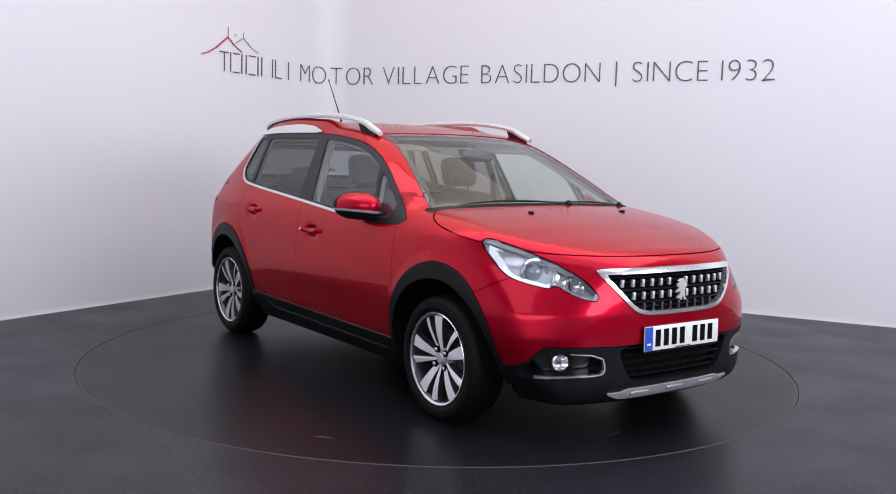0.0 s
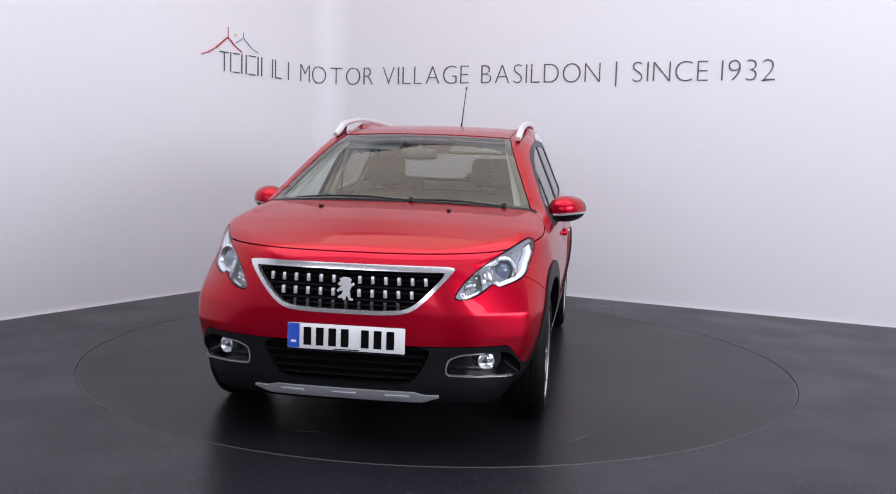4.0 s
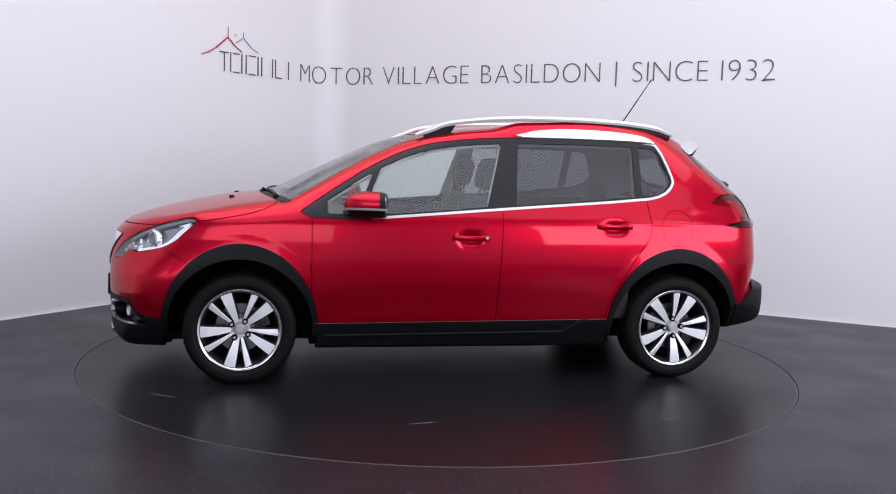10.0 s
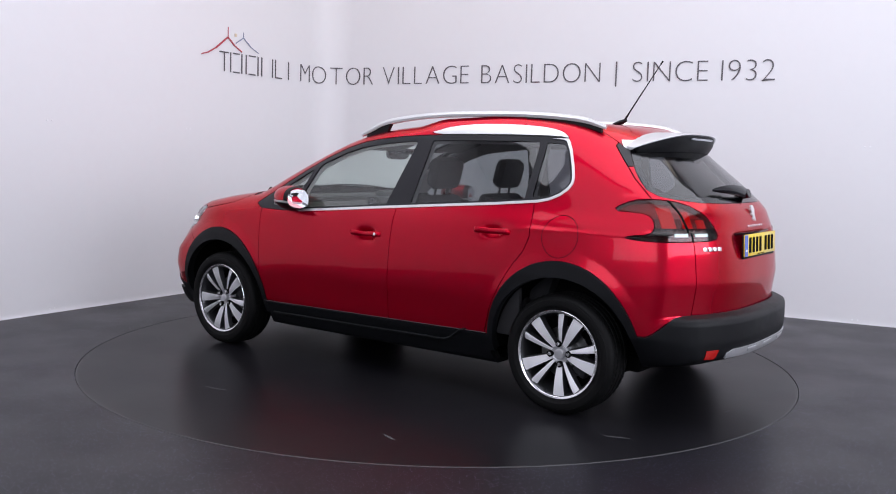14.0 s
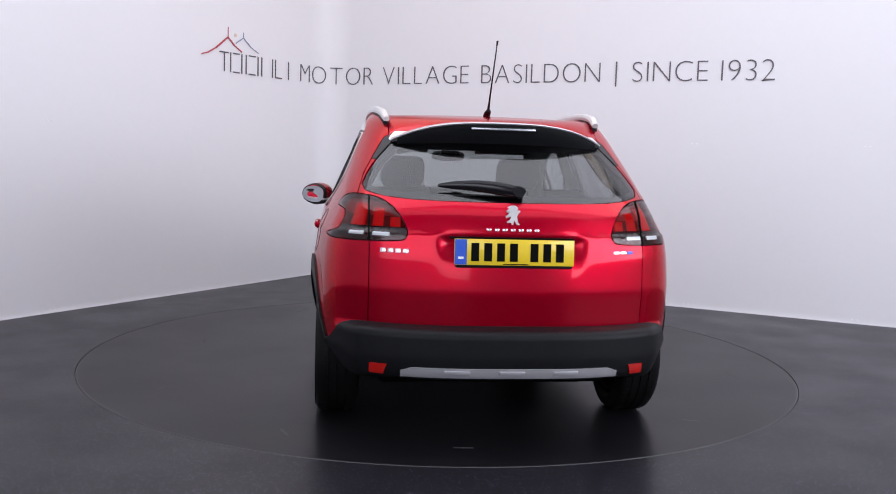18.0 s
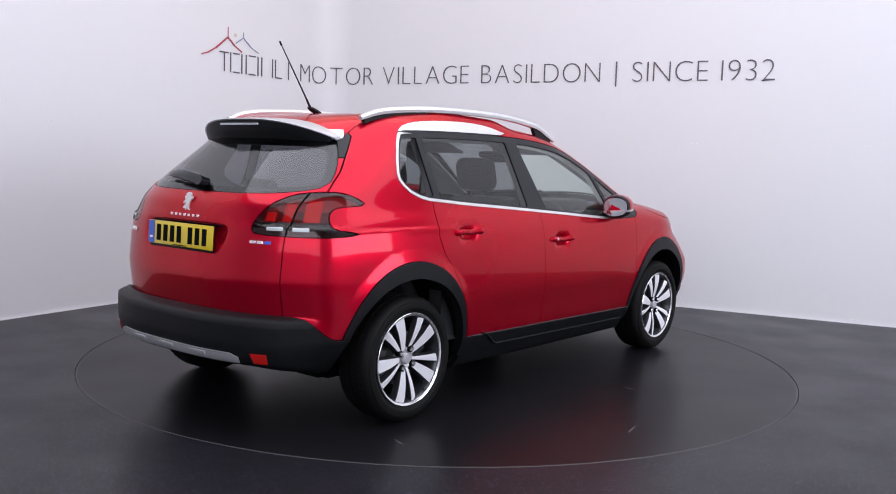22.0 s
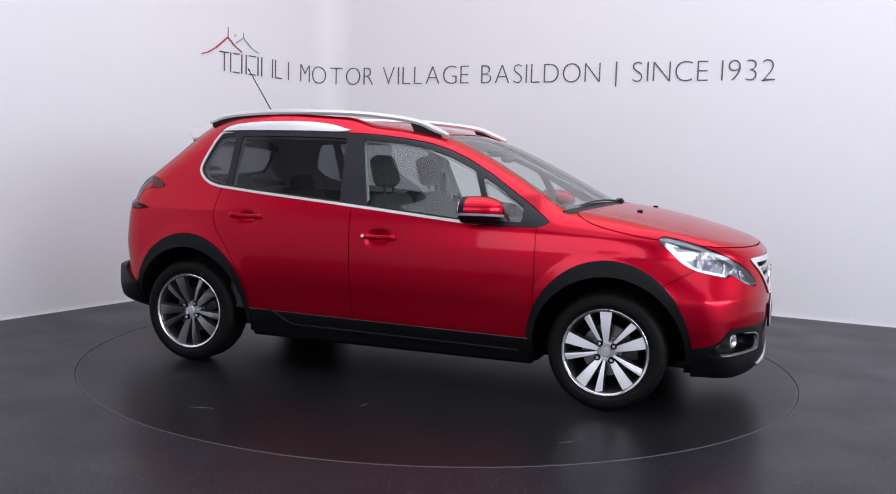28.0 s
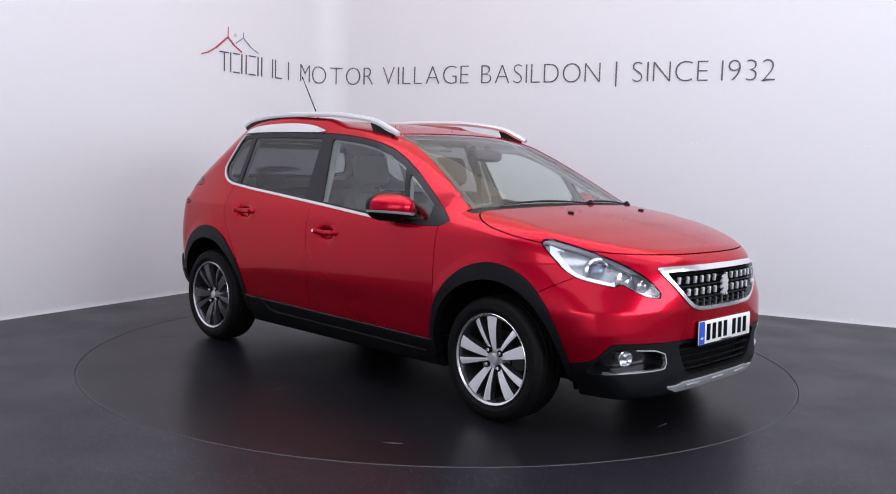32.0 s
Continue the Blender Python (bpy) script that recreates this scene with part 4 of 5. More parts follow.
panel("rear_reflector", lambda k: [-1.5 - k.x, k.ay - 0.528 - (0.392 - k.z) * 0.35, 0.600 - k.ay, k.z - 0.354, 0.394 - k.z], REDDEEP, depth=0.02, out=0.018, label="red bumper reflector")
emblem(on_end(0, 1.035, -1, 0.001), (-1, 0, 0.25), 0.085)
for y0, y1, z in ((0.105, -0.105, 0.972),):
    for i in range(7):
        y = y0 + (y1 - y0) * i / 6
        p = on_end(y, z, -1, 0.001)
        part("badge_bar", box((-0.010, -0.006, 0), (0.010, 0.006, 0.004), 0.001, frame_at(p, (-1, 0, 0.1))), CHROME, car)
for i in range(4):
    p = on_end(0.555 - 0.032 * i, 0.872, -1, 0.001)
    n = on_end(0.555 - 0.032 * i, 0.872, -1, 0.01) - p
    part("badge_bar", box((-0.013, -0.010, 0), (0.013, 0.010, 0.004), 0.001, frame_at(p, n)), CHROME, car)
for i in range(3):
    p = on_end(-0.475 - 0.035 * i, 0.878, -1, 0.001)
    n = on_end(-0.475 - 0.035 * i, 0.878, -1, 0.01) - p
    part("badge_bar", box((-0.016, -0.007, 0), (0.016, 0.007, 0.003), 0.001, frame_at(p, n)), (CHROME, CHROME, PLATE_B)[i], car)
# black strip stands in for the shadow in the slot above the plate
panel("plate_slot_shade", lambda k: [-1.5 - k.x, 0.275 - k.ay, k.z - 0.932, 0.942 - k.z], GLOSSBLACK, depth=0.01, out=0.004, whole=True)


def wing_section(y):
    """Spoiler outline in x, z at y: a top skin and a black keel."""
    e = (abs(y) / 0.510) ** 3.0
    fx, fz = -1.46 + 0.030 * e, 1.451 - 0.089 * e
    tx, tz = -1.648 + 0.172 * e, 1.444 - 0.086 * e
    return (fx, fz), (tx, tz)


def spoiler():
    ys = np.linspace(-0.510, 0.510, 61)
    v, f = [], []
    for y in ys:
        (fx, fz), (tx, tz) = wing_section(y)
        for x, z in ((fx, fz), ((fx + tx) / 2, (fz + tz) / 2 + 0.003), (tx, tz), (tx - 0.003, tz - 0.004), (tx + 0.004, tz - 0.009), (fx - 0.02, fz - 0.018), (fx, fz - 0.010)):
            v.append(Vector((x, y, z)) + CAR_AT)
    n = 7
    for i in range(len(ys) - 1):
        for k in range(n):
            a, b = i * n + k, i * n + (k + 1) % n
            f.append((a, b, b + n, a + n))
    f += [tuple(range(n)), tuple(reversed(range((len(ys) - 1) * n, len(ys) * n)))]
    link_mesh("roof_spoiler", v, f, SILVER, car, "pale silver roof spoiler over the rear window")
    v, f = [], []
    ys = np.linspace(-0.480, 0.480, 41)
    for y in ys:
        (fx, fz), (tx, tz) = wing_section(y)
        e = (abs(y) / 0.535) ** 6
        for x, z in ((tx + 0.006, tz - 0.0095), (tx + 0.010, tz - 0.026 - 0.010 * (1 - e)), (tx + 0.035, tz - 0.078 + 0.035 * e), (tx + 0.06, tz - 0.105 + 0.035 * e), (fx - 0.005, fz - 0.06), (fx - 0.03, fz - 0.024)):
            v.append(Vector((x, y, z)) + CAR_AT)
    n = 6
    for i in range(len(ys) - 1):
        for k in range(n):
            a, b = i * n + k, i * n + (k + 1) % n
            f.append((a, b, b + n, a + n))
    f += [tuple(range(n)), tuple(reversed(range((len(ys) - 1) * n, len(ys) * n)))]
    link_mesh("spoiler_underside", v, f, BLACK, car, "satin black spoiler underside")
    bm = bmesh.new()
    add_box(bm, (-1.655, -0.150, 1.408), (-1.638, 0.150, 1.420), 0.003, Matrix.Translation(CAR_AT))
    part("high_brake_lamp", bm, BOWL, car, "clear high brake lamp strip")


spoiler()

# ---------- roof rails, aerial, wipers, jets ----------
for s in (1, -1):
    rail = curve_through([(0.285, s * 0.572, 1.405), (0.20, s * 0.572, 1.438), (0.07, s * 0.574, 1.483), (-0.234, s * 0.575, 1.518), (-0.572, s * 0.572, 1.527), (-0.911, s * 0.560, 1.522),
                          (-1.19, s * 0.540, 1.498), (-1.33, s * 0.524, 1.458)], 10)
    k = [0.75 + 0.25 * min(1, i / 8, (len(rail) - 1 - i) / 8) for i in range(len(rail))]
    thing = part("roof_rail", sweep([p + CAR_AT for p in rail], [(-0.017, -0.014), (-0.020, 0.0), (-0.014, 0.013), (0.0, 0.017), (0.014, 0.013), (0.020, 0.0), (0.017, -0.014), (0, -0.016)], scales=k), SATIN, car, "satin silver roof rail")
    def filler(x0, x1, lean):
        bm = bmesh.new()
        rows = []
        for t in np.linspace(0, 1, 12):
            x = x0 + (x1 - x0) * t
            top = np.interp(-x, [-p.x for p in rail], [p.z for p in rail])
            yy = np.interp(-x, [-p.x for p in rail], [p.y for p in rail])
            low = on_top(x + lean * (1 - t), yy - 0.0).z - 0.01
            low = max(min(low, top - 0.012), top - 0.075 if x > -0.5 else top - 0.034)
            rows.append([bm.verts.new(Vector(q) + CAR_AT) for q in ((x, yy - 0.012, top - 0.010), (x, yy + 0.012, top - 0.010), (x + lean * t, yy + 0.012, low), (x + lean * t, yy - 0.012, low))])
        for a, b in zip(rows, rows[1:]):
            for i in range(4):
                j = (i + 1) % 4
                bm.faces.new((a[i], a[j], b[j], b[i]))
        bm.faces.new(rows[0])
        bm.faces.new(rows[-1])
        part("rail_foot", bm, BLACK, thing)
    filler(0.24, 0.05, 0.03)
    filler(-0.88, -1.31, 0.0)

base = on_top(-1.17, 0.0)
part("aerial_base", sweep(curve_through([base + Vector((0.05, 0, 0.0)), base + Vector((0.0, 0, 0.018)), base + Vector((-0.03, 0, 0.03))], 5), oval(0.018, 0.014, 12), scales=[0.5 + 0.5 * math.sin(math.pi * min(1, 0.25 + i / 14)) for i in range(11)]), BLACK, car)
part("aerial", sweep([base + Vector((-0.01, 0, 0.015)), base + Vector((-0.05, 0, 0.08)), base + Vector((-0.225, 0, 0.345))], oval(0.0055, 0.0055, 8), scales=[1.5, 0.8, 0.5]), BLACK, car, "thin black roof aerial leaning back")
part("aerial_tip", sweep([base + Vector((-0.218, 0, 0.334)), base + Vector((-0.230, 0, 0.353))], oval(0.005, 0.005, 8)), BLACK, car)

for a, b, h in (((1.150, 0.10), (1.052, -0.56), 0.0), ((1.075, 0.58), (1.145, 0.02), 0.0)):
    path = [on_top(a[0] + (b[0] - a[0]) * t, a[1] + (b[1] - a[1]) * t, 0.003 + 0.005 * math.sin(math.pi * t)) for t in np.linspace(0, 1, 14)]
    w = part("wiper", sweep(path, oval(0.010, 0.005, 8), scales=[0.6 + 0.5 * math.sin(math.pi * i / 13) for i in range(14)]), BLACK, car, "black windscreen wiper")
    q = on_top(a[0], a[1], 0.012)
    part("pivot", sweep([q + Vector((0.02, 0, -0.02)), q + Vector((0, 0, 0.001))], oval(0.014, 0.014, 12)), BLACK, w)
for y in (0.33, -0.33):
    p = on_top(1.34, y)
    part("washer_jet", box((-0.016, -0.010, -0.004), (0.014, 0.010, 0.010), 0.004, Matrix.Translation(p)), BLACK, car)
p0, p1 = on_end(-0.03, 1.115, -1, 0.028), on_end(0.315, 1.140, -1, 0.020)
w = part("rear_wiper", sweep([p0 + (p1 - p0) * t + Vector((-0.010 * math.sin(math.pi * t), 0, 0.012 * math.sin(math.pi * t))) for t in np.linspace(0, 1, 12)], oval(0.013, 0.021, 10), scales=[1.2, 1.35, 1.4, 1.4, 1.35, 1.3, 1.2, 1.1, 1.0, 0.85, 0.6, 0.3]), GLOSSBLACK, car, "black rear wiper")
part("pivot", sweep([p0 + Vector((0.03, 0, -0.01)), p0 + Vector((-0.018, 0, 0.004))], oval(0.030, 0.024, 16)), GLOSSBLACK, w)

# ---------- door mirrors, handles, flap, sill strips ----------
def squash(c, r, power=2.6, nu=32, nv=18, cut=None):
    """A rounded pebble; cut keeps what lies above or below a plane."""
    bm = bmesh.new()
    rows = []
    e = 2.0 / power
    f = lambda w: math.copysign(abs(w) ** e, w)
    for j in range(nv + 1):
        b = -math.pi / 2 + math.pi * j / nv
        rows.append([bm.verts.new((c[0] + r[0] * f(math.cos(b)) * f(math.cos(a)), c[1] + r[1] * f(math.cos(b)) * f(math.sin(a)), c[2] + r[2] * f(math.sin(b)))) for a in np.linspace(0, 2 * math.pi, nu, endpoint=False)])
    for a, b in zip(rows, rows[1:]):
        for i in range(nu):
            j = (i + 1) % nu
            bm.faces.new((a[i], a[j], b[j], b[i]))
    bmesh.ops.remove_doubles(bm, verts=bm.verts[:], dist=1e-5)
    if cut:
        for co, no in cut:
            g = bm.verts[:] + bm.edges[:] + bm.faces[:]
            r2 = bmesh.ops.bisect_plane(bm, geom=g, plane_co=co, plane_no=no, clear_outer=True)
            edges = [x for x in r2["geom_cut"] if isinstance(x, bmesh.types.BMEdge)]
            if edges:
                bmesh.ops.edgeloop_fill(bm, edges=edges)
    return bm


MIRRORGLASS = material("mirror_glass", (0.55, 0.57, 0.60), 0.02, 1.0, grain=0.01, scale=20)
for s in (1, -1):
    c = Vector((0.578, s * 0.8905, 1.008))
    turn = Matrix.Translation(CAR_AT + c) @ Matrix.Rotation(s * radians(-18.3), 4, "Z") @ Matrix.Rotation(s * radians(3.7), 4, "X")
    def shaped(lo, hi, grow=0.0, front=0.5):
        bm = squash((0, 0, 0), (0.140 + grow, 0.0895 + grow, 0.076 + grow), 2.4, cut=[((0, 0, hi), (0, 0, 1)), ((0, 0, lo), (0, 0, -1)), ((-0.090, 0, 0), (-1, 0, 0)), ((front, 0, 0), (1, 0, 0))])
        for v in bm.verts:
            out = s * v.co.y / 0.112
            v.co.z *= 1.0 - 0.22 * max(out, 0)
            v.co.x -= 0.030 * max(out, 0) ** 2
        bm.transform(turn)
        return bm
    mirror = part("door_mirror", shaped(-0.022, 0.2), PAINT, car, "red door mirror with a chrome line and black base")
    part("mirror_strip", shaped(-0.036, -0.0215, 0.003), SATIN, mirror)
    part("mirror_base", shaped(-0.2, -0.0355, -0.003), BLACK, mirror)
    bm = plate_poly([(a, b) for a, b in oval(0.072, 0.056, 28, 0.75)], 0.002, Matrix.Translation((-0.0915, 0, 0.0)) @ Matrix.Rotation(radians(-90), 4, "Y") @ Matrix.Rotation(radians(90), 4, "Z"))
    for v in bm.verts:
        out = s * v.co.y / 0.112
        v.co.z *= 1.0 - 0.22 * max(out, 0)
        v.co.x -= 0.030 * max(out, 0) ** 2
    bm.transform(turn)
    part("mirror_glass", bm, MIRRORGLASS, mirror)
    part("mirror_bezel", shaped(-0.2, 0.2, 0.0015, -0.058), BLACK, mirror, "black mirror bezel")
    path = [CAR_AT + Vector((0.63, s * 0.85, 0.958)), CAR_AT + Vector((0.66, s * 0.80, 0.950)), CAR_AT + Vector((0.68, s * 0.76, 0.955))]
    part("mirror_arm", sweep(path, oval(0.05, 0.020, 14)), BLACK, mirror)
    for x, z in ((-0.005, 0.822), (-0.862, 0.895)):
        pts = [on_side(x + dx, z + 0.010, s, o) for dx, o in ((0.105, -0.004), (0.092, 0.018), (0.05, 0.030), (0.0, 0.033), (-0.05, 0.030), (-0.092, 0.018), (-0.105, -0.004))]
        h = part("door_handle", sweep(curve_through(pts, 5), oval(0.008, 0.015, 10), scales=None), PAINT, car, "red door handle in a scooped recess")
        if x > -0.1:
            q = on_side(x - 0.088, z + 0.010, s, 0.026)
            n = on_side(x - 0.088, z + 0.010, s, 0.036) - q
            part("lock", plate_poly(oval(0.009, 0.009, 14), 0.004, frame_at(q, n)), CHROME, h)
    ring = [(on_side(-1.258 + 0.098 * math.cos(a), 0.903 + 0.105 * math.sin(a), 1, 0.0)) for a in np.linspace(0, 2 * math.pi, 60)]
    if s > 0:
        part("fuel_flap_line", sweep(ring, oval(0.0016, 0.0016, 6)), DARK, car)
    strip = [on_side(x, 0.352 - 0.012 * x + 0.002, s, 0.009) for x in np.linspace(0.86, -0.84, 40)]
    part("door_bottom_strip", sweep(strip, oval(0.0020, 0.0022, 8)), ALLOYGREY, car, "thin grey strip along the door bottoms")
    low = [on_side(x, z, s, 0.010) for x, z in [(xx, 0.283 - 0.012 * xx + 0.075 * step01((-xx - 0.55) / 0.16)) for xx in np.linspace(0.80, -0.71, 40)]]
    part("sill_rib", sweep(low, oval(0.008, 0.007, 8)), BLACK, car)


# ---------- wheels ----------
def wheel_parts(at, s, spin):
    """A tyre on a ten-spoke machined alloy wheel; s: +1 on the car's left."""
    hub = new("wheel")
    hub.parent = car
    hub["label"] = "ten-spoke machined alloy wheel with a black tyre"
    hub.matrix_basis = Matrix.Translation(CAR_AT + Vector(at)) @ Matrix.Rotation(0 if s > 0 else math.pi, 4, "Z") @ Matrix.Rotation(radians(spin), 4, "Y")
    return hub


def build_wheel(hub):
    w = 0.100
    tyre = [(0.224, -w + 0.012), (0.236, -w), (0.262, -w - 0.006), (0.288, -w + 0.004), (0.300, -w + 0.016), (0.3055, -w + 0.034), (0.307, -0.045), (0.3025, -0.043), (0.3025, -0.037), (0.307, -0.035),
            (0.307, -0.004), (0.3025, -0.003), (0.3025, 0.003), (0.307, 0.004), (0.307, 0.035), (0.3025, 0.037), (0.3025, 0.043), (0.307, 0.045), (0.3055, w - 0.034), (0.300, w - 0.016), (0.288, w - 0.004),
            (0.280, w - 0.001), (0.2785, w + 0.003), (0.262, w + 0.006), (0.248, w + 0.004), (0.246, w + 0.002), (0.236, w), (0.224, w - 0.012)]
    t = part("tyre", lathe(tyre, 96, ring=True), RUBBER, hub, "low-profile black tyre")
    n = 60
    bm = bmesh.new()
    for i in range(n):
        for y in (-0.054, 0.054):
            a = 2 * math.pi * (i + (0.5 if y > 0 else 0)) / n
            add_box(bm, (-0.0035, y - 0.015, 0.3045), (0.0035, y + 0.015, 0.3074), 0, Matrix.Rotation(a, 4, "Y"))
    g = part("tread", bm, RUBBER, t)
    g["kind"] = "stuff"
    rim = part("rim", lathe([(0.196, -0.085), (0.205, -0.085), (0.205, 0.03), (0.213, 0.078), (0.226, 0.092), (0.2275, 0.097), (0.2235, 0.099), (0.214, 0.094), (0.205, 0.080), (0.196, 0.03)], 96, ring=True), ALLOYDARK, hub, "dark alloy rim barrel")
    part("rim_lip", lathe([(0.2135, 0.0945), (0.2185, 0.0985), (0.2235, 0.1005), (0.2255, 0.0985), (0.2205, 0.0945), (0.2155, 0.0905)], 96, ring=True), CHROME, rim, "polished rim lip")
    part("brake_disc", lathe([(0.0, 0.0), (0.135, 0.0), (0.135, 0.012), (0.085, 0.012), (0.08, 0.04), (0.0, 0.04)], 64), BRAKE, hub, "grey steel brake disc")
    part("brake_caliper", box((-0.05, -0.02, 0.09), (0.06, 0.045, 0.165), 0.012, Matrix.Rotation(radians(-100), 4, "Y")), ALLOYDARK, hub)
    part("inner_cover", lathe([(0.0, -0.05), (0.196, -0.05), (0.196, -0.04), (0.0, -0.04)], 48), DARK, hub)
    for g in range(5):
        for broad in (True, False):
            a = radians(72 * g + (-14.0 if broad else 14.5))
            bm, face = bmesh.new(), bmesh.new()
            rows, top = [], []
            for r in np.linspace(0.040, 0.2140, 12):
                t = (r - 0.040) / (0.2140 - 0.040)
                half = 0.0120 + 0.0215 * t ** 0.8 if broad else 0.0075 + 0.0130 * t
                y = 0.062 + 0.017 * math.sin(t * math.pi * 0.85) + 0.017 * t ** 2
                rows.append([bm.verts.new((dx, yy, r)) for dx, yy in ((-half - 0.005, y - 0.034), (-half, y - 0.004), (-half + 0.0015, y), (half - 0.0015, y - (0.0 if broad else 0.010 * t)), (half, y - 0.004 - (0.0 if broad else 0.010 * t)), (half + 0.005, y - 0.034))])
                edge = -half * 0.30
                if broad:
                    line = ((-half + 0.0015, 0.0), (0.0, 0.0012), (half - 0.0015, 0.0))
                else:
                    line = ((-half + 0.0015, 0.0), (edge, 0.0006), (half - 0.0015, -0.009 * t))
                top.append([face.verts.new((dx, y + 0.0014 + dy, r)) for dx, dy in line])
            for p, q in zip(rows, rows[1:]):
                for i in range(6):
                    j = (i + 1) % 6
                    bm.faces.new((p[i], p[j], q[j], q[i]))
            bm.faces.new(rows[0])
            bm.faces.new(rows[-1])
            for p, q in zip(top, top[1:]):
                face.faces.new((p[0], p[1], q[1], q[0]))
                face.faces.new((p[1], p[2], q[2], q[1]))
            m = Matrix.Rotation(a, 4, "Y")
            bm.transform(m)
            bmesh.ops.solidify(face, geom=face.faces[:], thickness=0.002)
            face.transform(m)
            sp = part("spoke", bm, ALLOYDARK, hub)
            part("spoke_face", face, ALLOY, sp, "bright machined spoke face", 8)
    part("hub_bowl", lathe([(0.0, 0.03), (0.056, 0.035), (0.058, 0.050), (0.052, 0.064), (0.044, 0.066), (0.034, 0.060), (0.0, 0.060)], 48), SILVER, hub, "silver hub bowl")
    part("centre_cap", lathe([(0.027, 0.06), (0.027, 0.076), (0.023, 0.081), (0.0, 0.083)], 32), SILVER, hub, "round silver centre cap")
    for i in range(4):
        a = radians(67) + i * math.pi / 2
        # raised black disc puts the shade of the bolt's pocket into colour
        bm = lathe([(0.0165, 0.05), (0.0165, 0.0770), (0.0, 0.0770)], 20)
        bm.transform(Matrix.Translation((0.052 * math.cos(a), 0, 0.052 * math.sin(a))))
        part("bolt_pocket_shade", bm, DARK, hub)
        bm = lathe([(0.0105, 0.05), (0.0105, 0.081), (0.007, 0.087), (0.0, 0.087)], 6)
        bm.transform(Matrix.Translation((0.052 * math.cos(a), 0, 0.052 * math.sin(a))))
        part("wheel_bolt", bm, CHROME, hub)
    bm = lathe([(0.004, 0.085), (0.004, 0.10), (0.0, 0.10)], 8)
    bm.transform(Matrix.Translation((0, 0, -0.200)))
    part("valve", bm, BLACK, hub)


BRAKE = material("brushed_brake_steel", (0.22, 0.22, 0.22), 0.35, 1.0, grain=0.1, scale=80)
first = wheel_parts((HUB_X, 0.742, 0.3075), 1, 35)
build_wheel(first)
for x, s, spin in ((HUB_X, -1, 15), (-HUB_X, 1, -17.5), (-HUB_X, -1, 34)):
    m = wheel_parts((x, s * 0.742, 0.3075), s, spin)
    keep = m.matrix_basis.copy()
    bpy.data.objects.remove(m)
    copy_thing(first, keep)

# ---------- inside of the car ----------
def cushion(lo, hi, r, m=None):
    bm = box(lo, hi, r)
    if m is not None:
        bm.transform(m)
    return bm


def seat(x, y, wide=0.50):
    """A front seat: squab, back, bolsters and headrest."""
    m = Matrix.Translation(CAR_AT + Vector((x, y, 0)))
    s = part("seat", cushion((-0.02, -wide / 2, 0.42), (0.50, wide / 2, 0.56), 0.05, m), CLOTH, car, "dark grey cloth car seat")
    back = m @ Matrix.Translation((0.0, 0, 0.52)) @ Matrix.Rotation(radians(-14), 4, "Y")
    part("backrest", cushion((-0.12, -wide / 2 + 0.03, 0.0), (0.02, wide / 2 - 0.03, 0.56), 0.055, back), CLOTH, s)
    for k in (1, -1):
        part("bolster", cushion((-0.10, k * (wide / 2 - 0.04) - 0.045, 0.02), (0.07, k * (wide / 2 - 0.04) + 0.045, 0.46), 0.04, back), CLOTH, s)
        part("headrest_post", cushion((-0.055, k * 0.06 - 0.006, 0.54), (-0.043, k * 0.06 + 0.006, 0.64), 0.003, back), GLOSSBLACK, s)
    part("headrest", cushion((-0.10, -0.135, 0.60), (0.0, 0.135, 0.80), 0.05, back), CLOTH, s)


seat(0.02, 0.36)
seat(0.02, -0.36)
m = Matrix.Translation(CAR_AT)
bench = part("rear_bench", cushion((-0.95, -0.62, 0.42), (-0.48, 0.62, 0.56), 0.05, m), CLOTH, car, "dark grey cloth rear bench seat")
rb = m @ Matrix.Translation((-0.93, 0, 0.52)) @ Matrix.Rotation(radians(-20), 4, "Y")
part("bench_back", cushion((-0.13, -0.62, 0.0), (0.0, 0.62, 0.56), 0.05, rb), CLOTH, bench)
for y in (0.40, -0.40):
    part("rear_headrest", cushion((-0.11, y - 0.12, 0.52), (-0.01, y + 0.12, 0.67), 0.045, rb), CLOTH, bench)
dash = part("dashboard", cushion((0.62, -0.70, 0.62), (1.03, 0.70, 0.965), 0.07, m), DASH, car, "black dashboard")
part("dash_top", cushion((0.80, -0.68, 0.93), (1.10, 0.68, 1.005), 0.035, m), DASH, dash)
part("instrument_hood", cushion((0.66, -0.52, 0.93), (0.86, -0.20, 1.03), 0.035, m), DASH, dash)
part("centre_screen", cushion((0.60, -0.10, 0.86), (0.63, 0.12, 1.0), 0.008, m), GLOSSBLACK, dash)
part("centre_console", cushion((0.0, -0.11, 0.30), (0.70, 0.11, 0.62), 0.04, m), DASH, car)
sw = m @ Matrix.Translation((0.50, -0.36, 0.86)) @ Matrix.Rotation(radians(-66), 4, "Y")
ringp = [sw @ Vector((0.165 * math.cos(a), 0.175 * math.sin(a), 0)) for a in np.linspace(0, 2 * math.pi, 41)]
wheel = part("steering_wheel", sweep(ringp, oval(0.014, 0.014, 10), up=(0.3, 0.1, 0.95)), DASH, car, "black leather steering wheel")
part("wheel_boss", cushion((-0.06, -0.08, -0.03), (0.06, 0.08, 0.015), 0.02, sw), DASH, wheel)
part("wheel_spoke", cushion((-0.02, -0.165, -0.012), (0.02, 0.165, 0.008), 0.006, sw), SILVER, wheel)
part("wheel_spoke", cushion((-0.165, -0.02, -0.012), (0.0, 0.02, 0.008), 0.006, sw), SILVER, wheel)
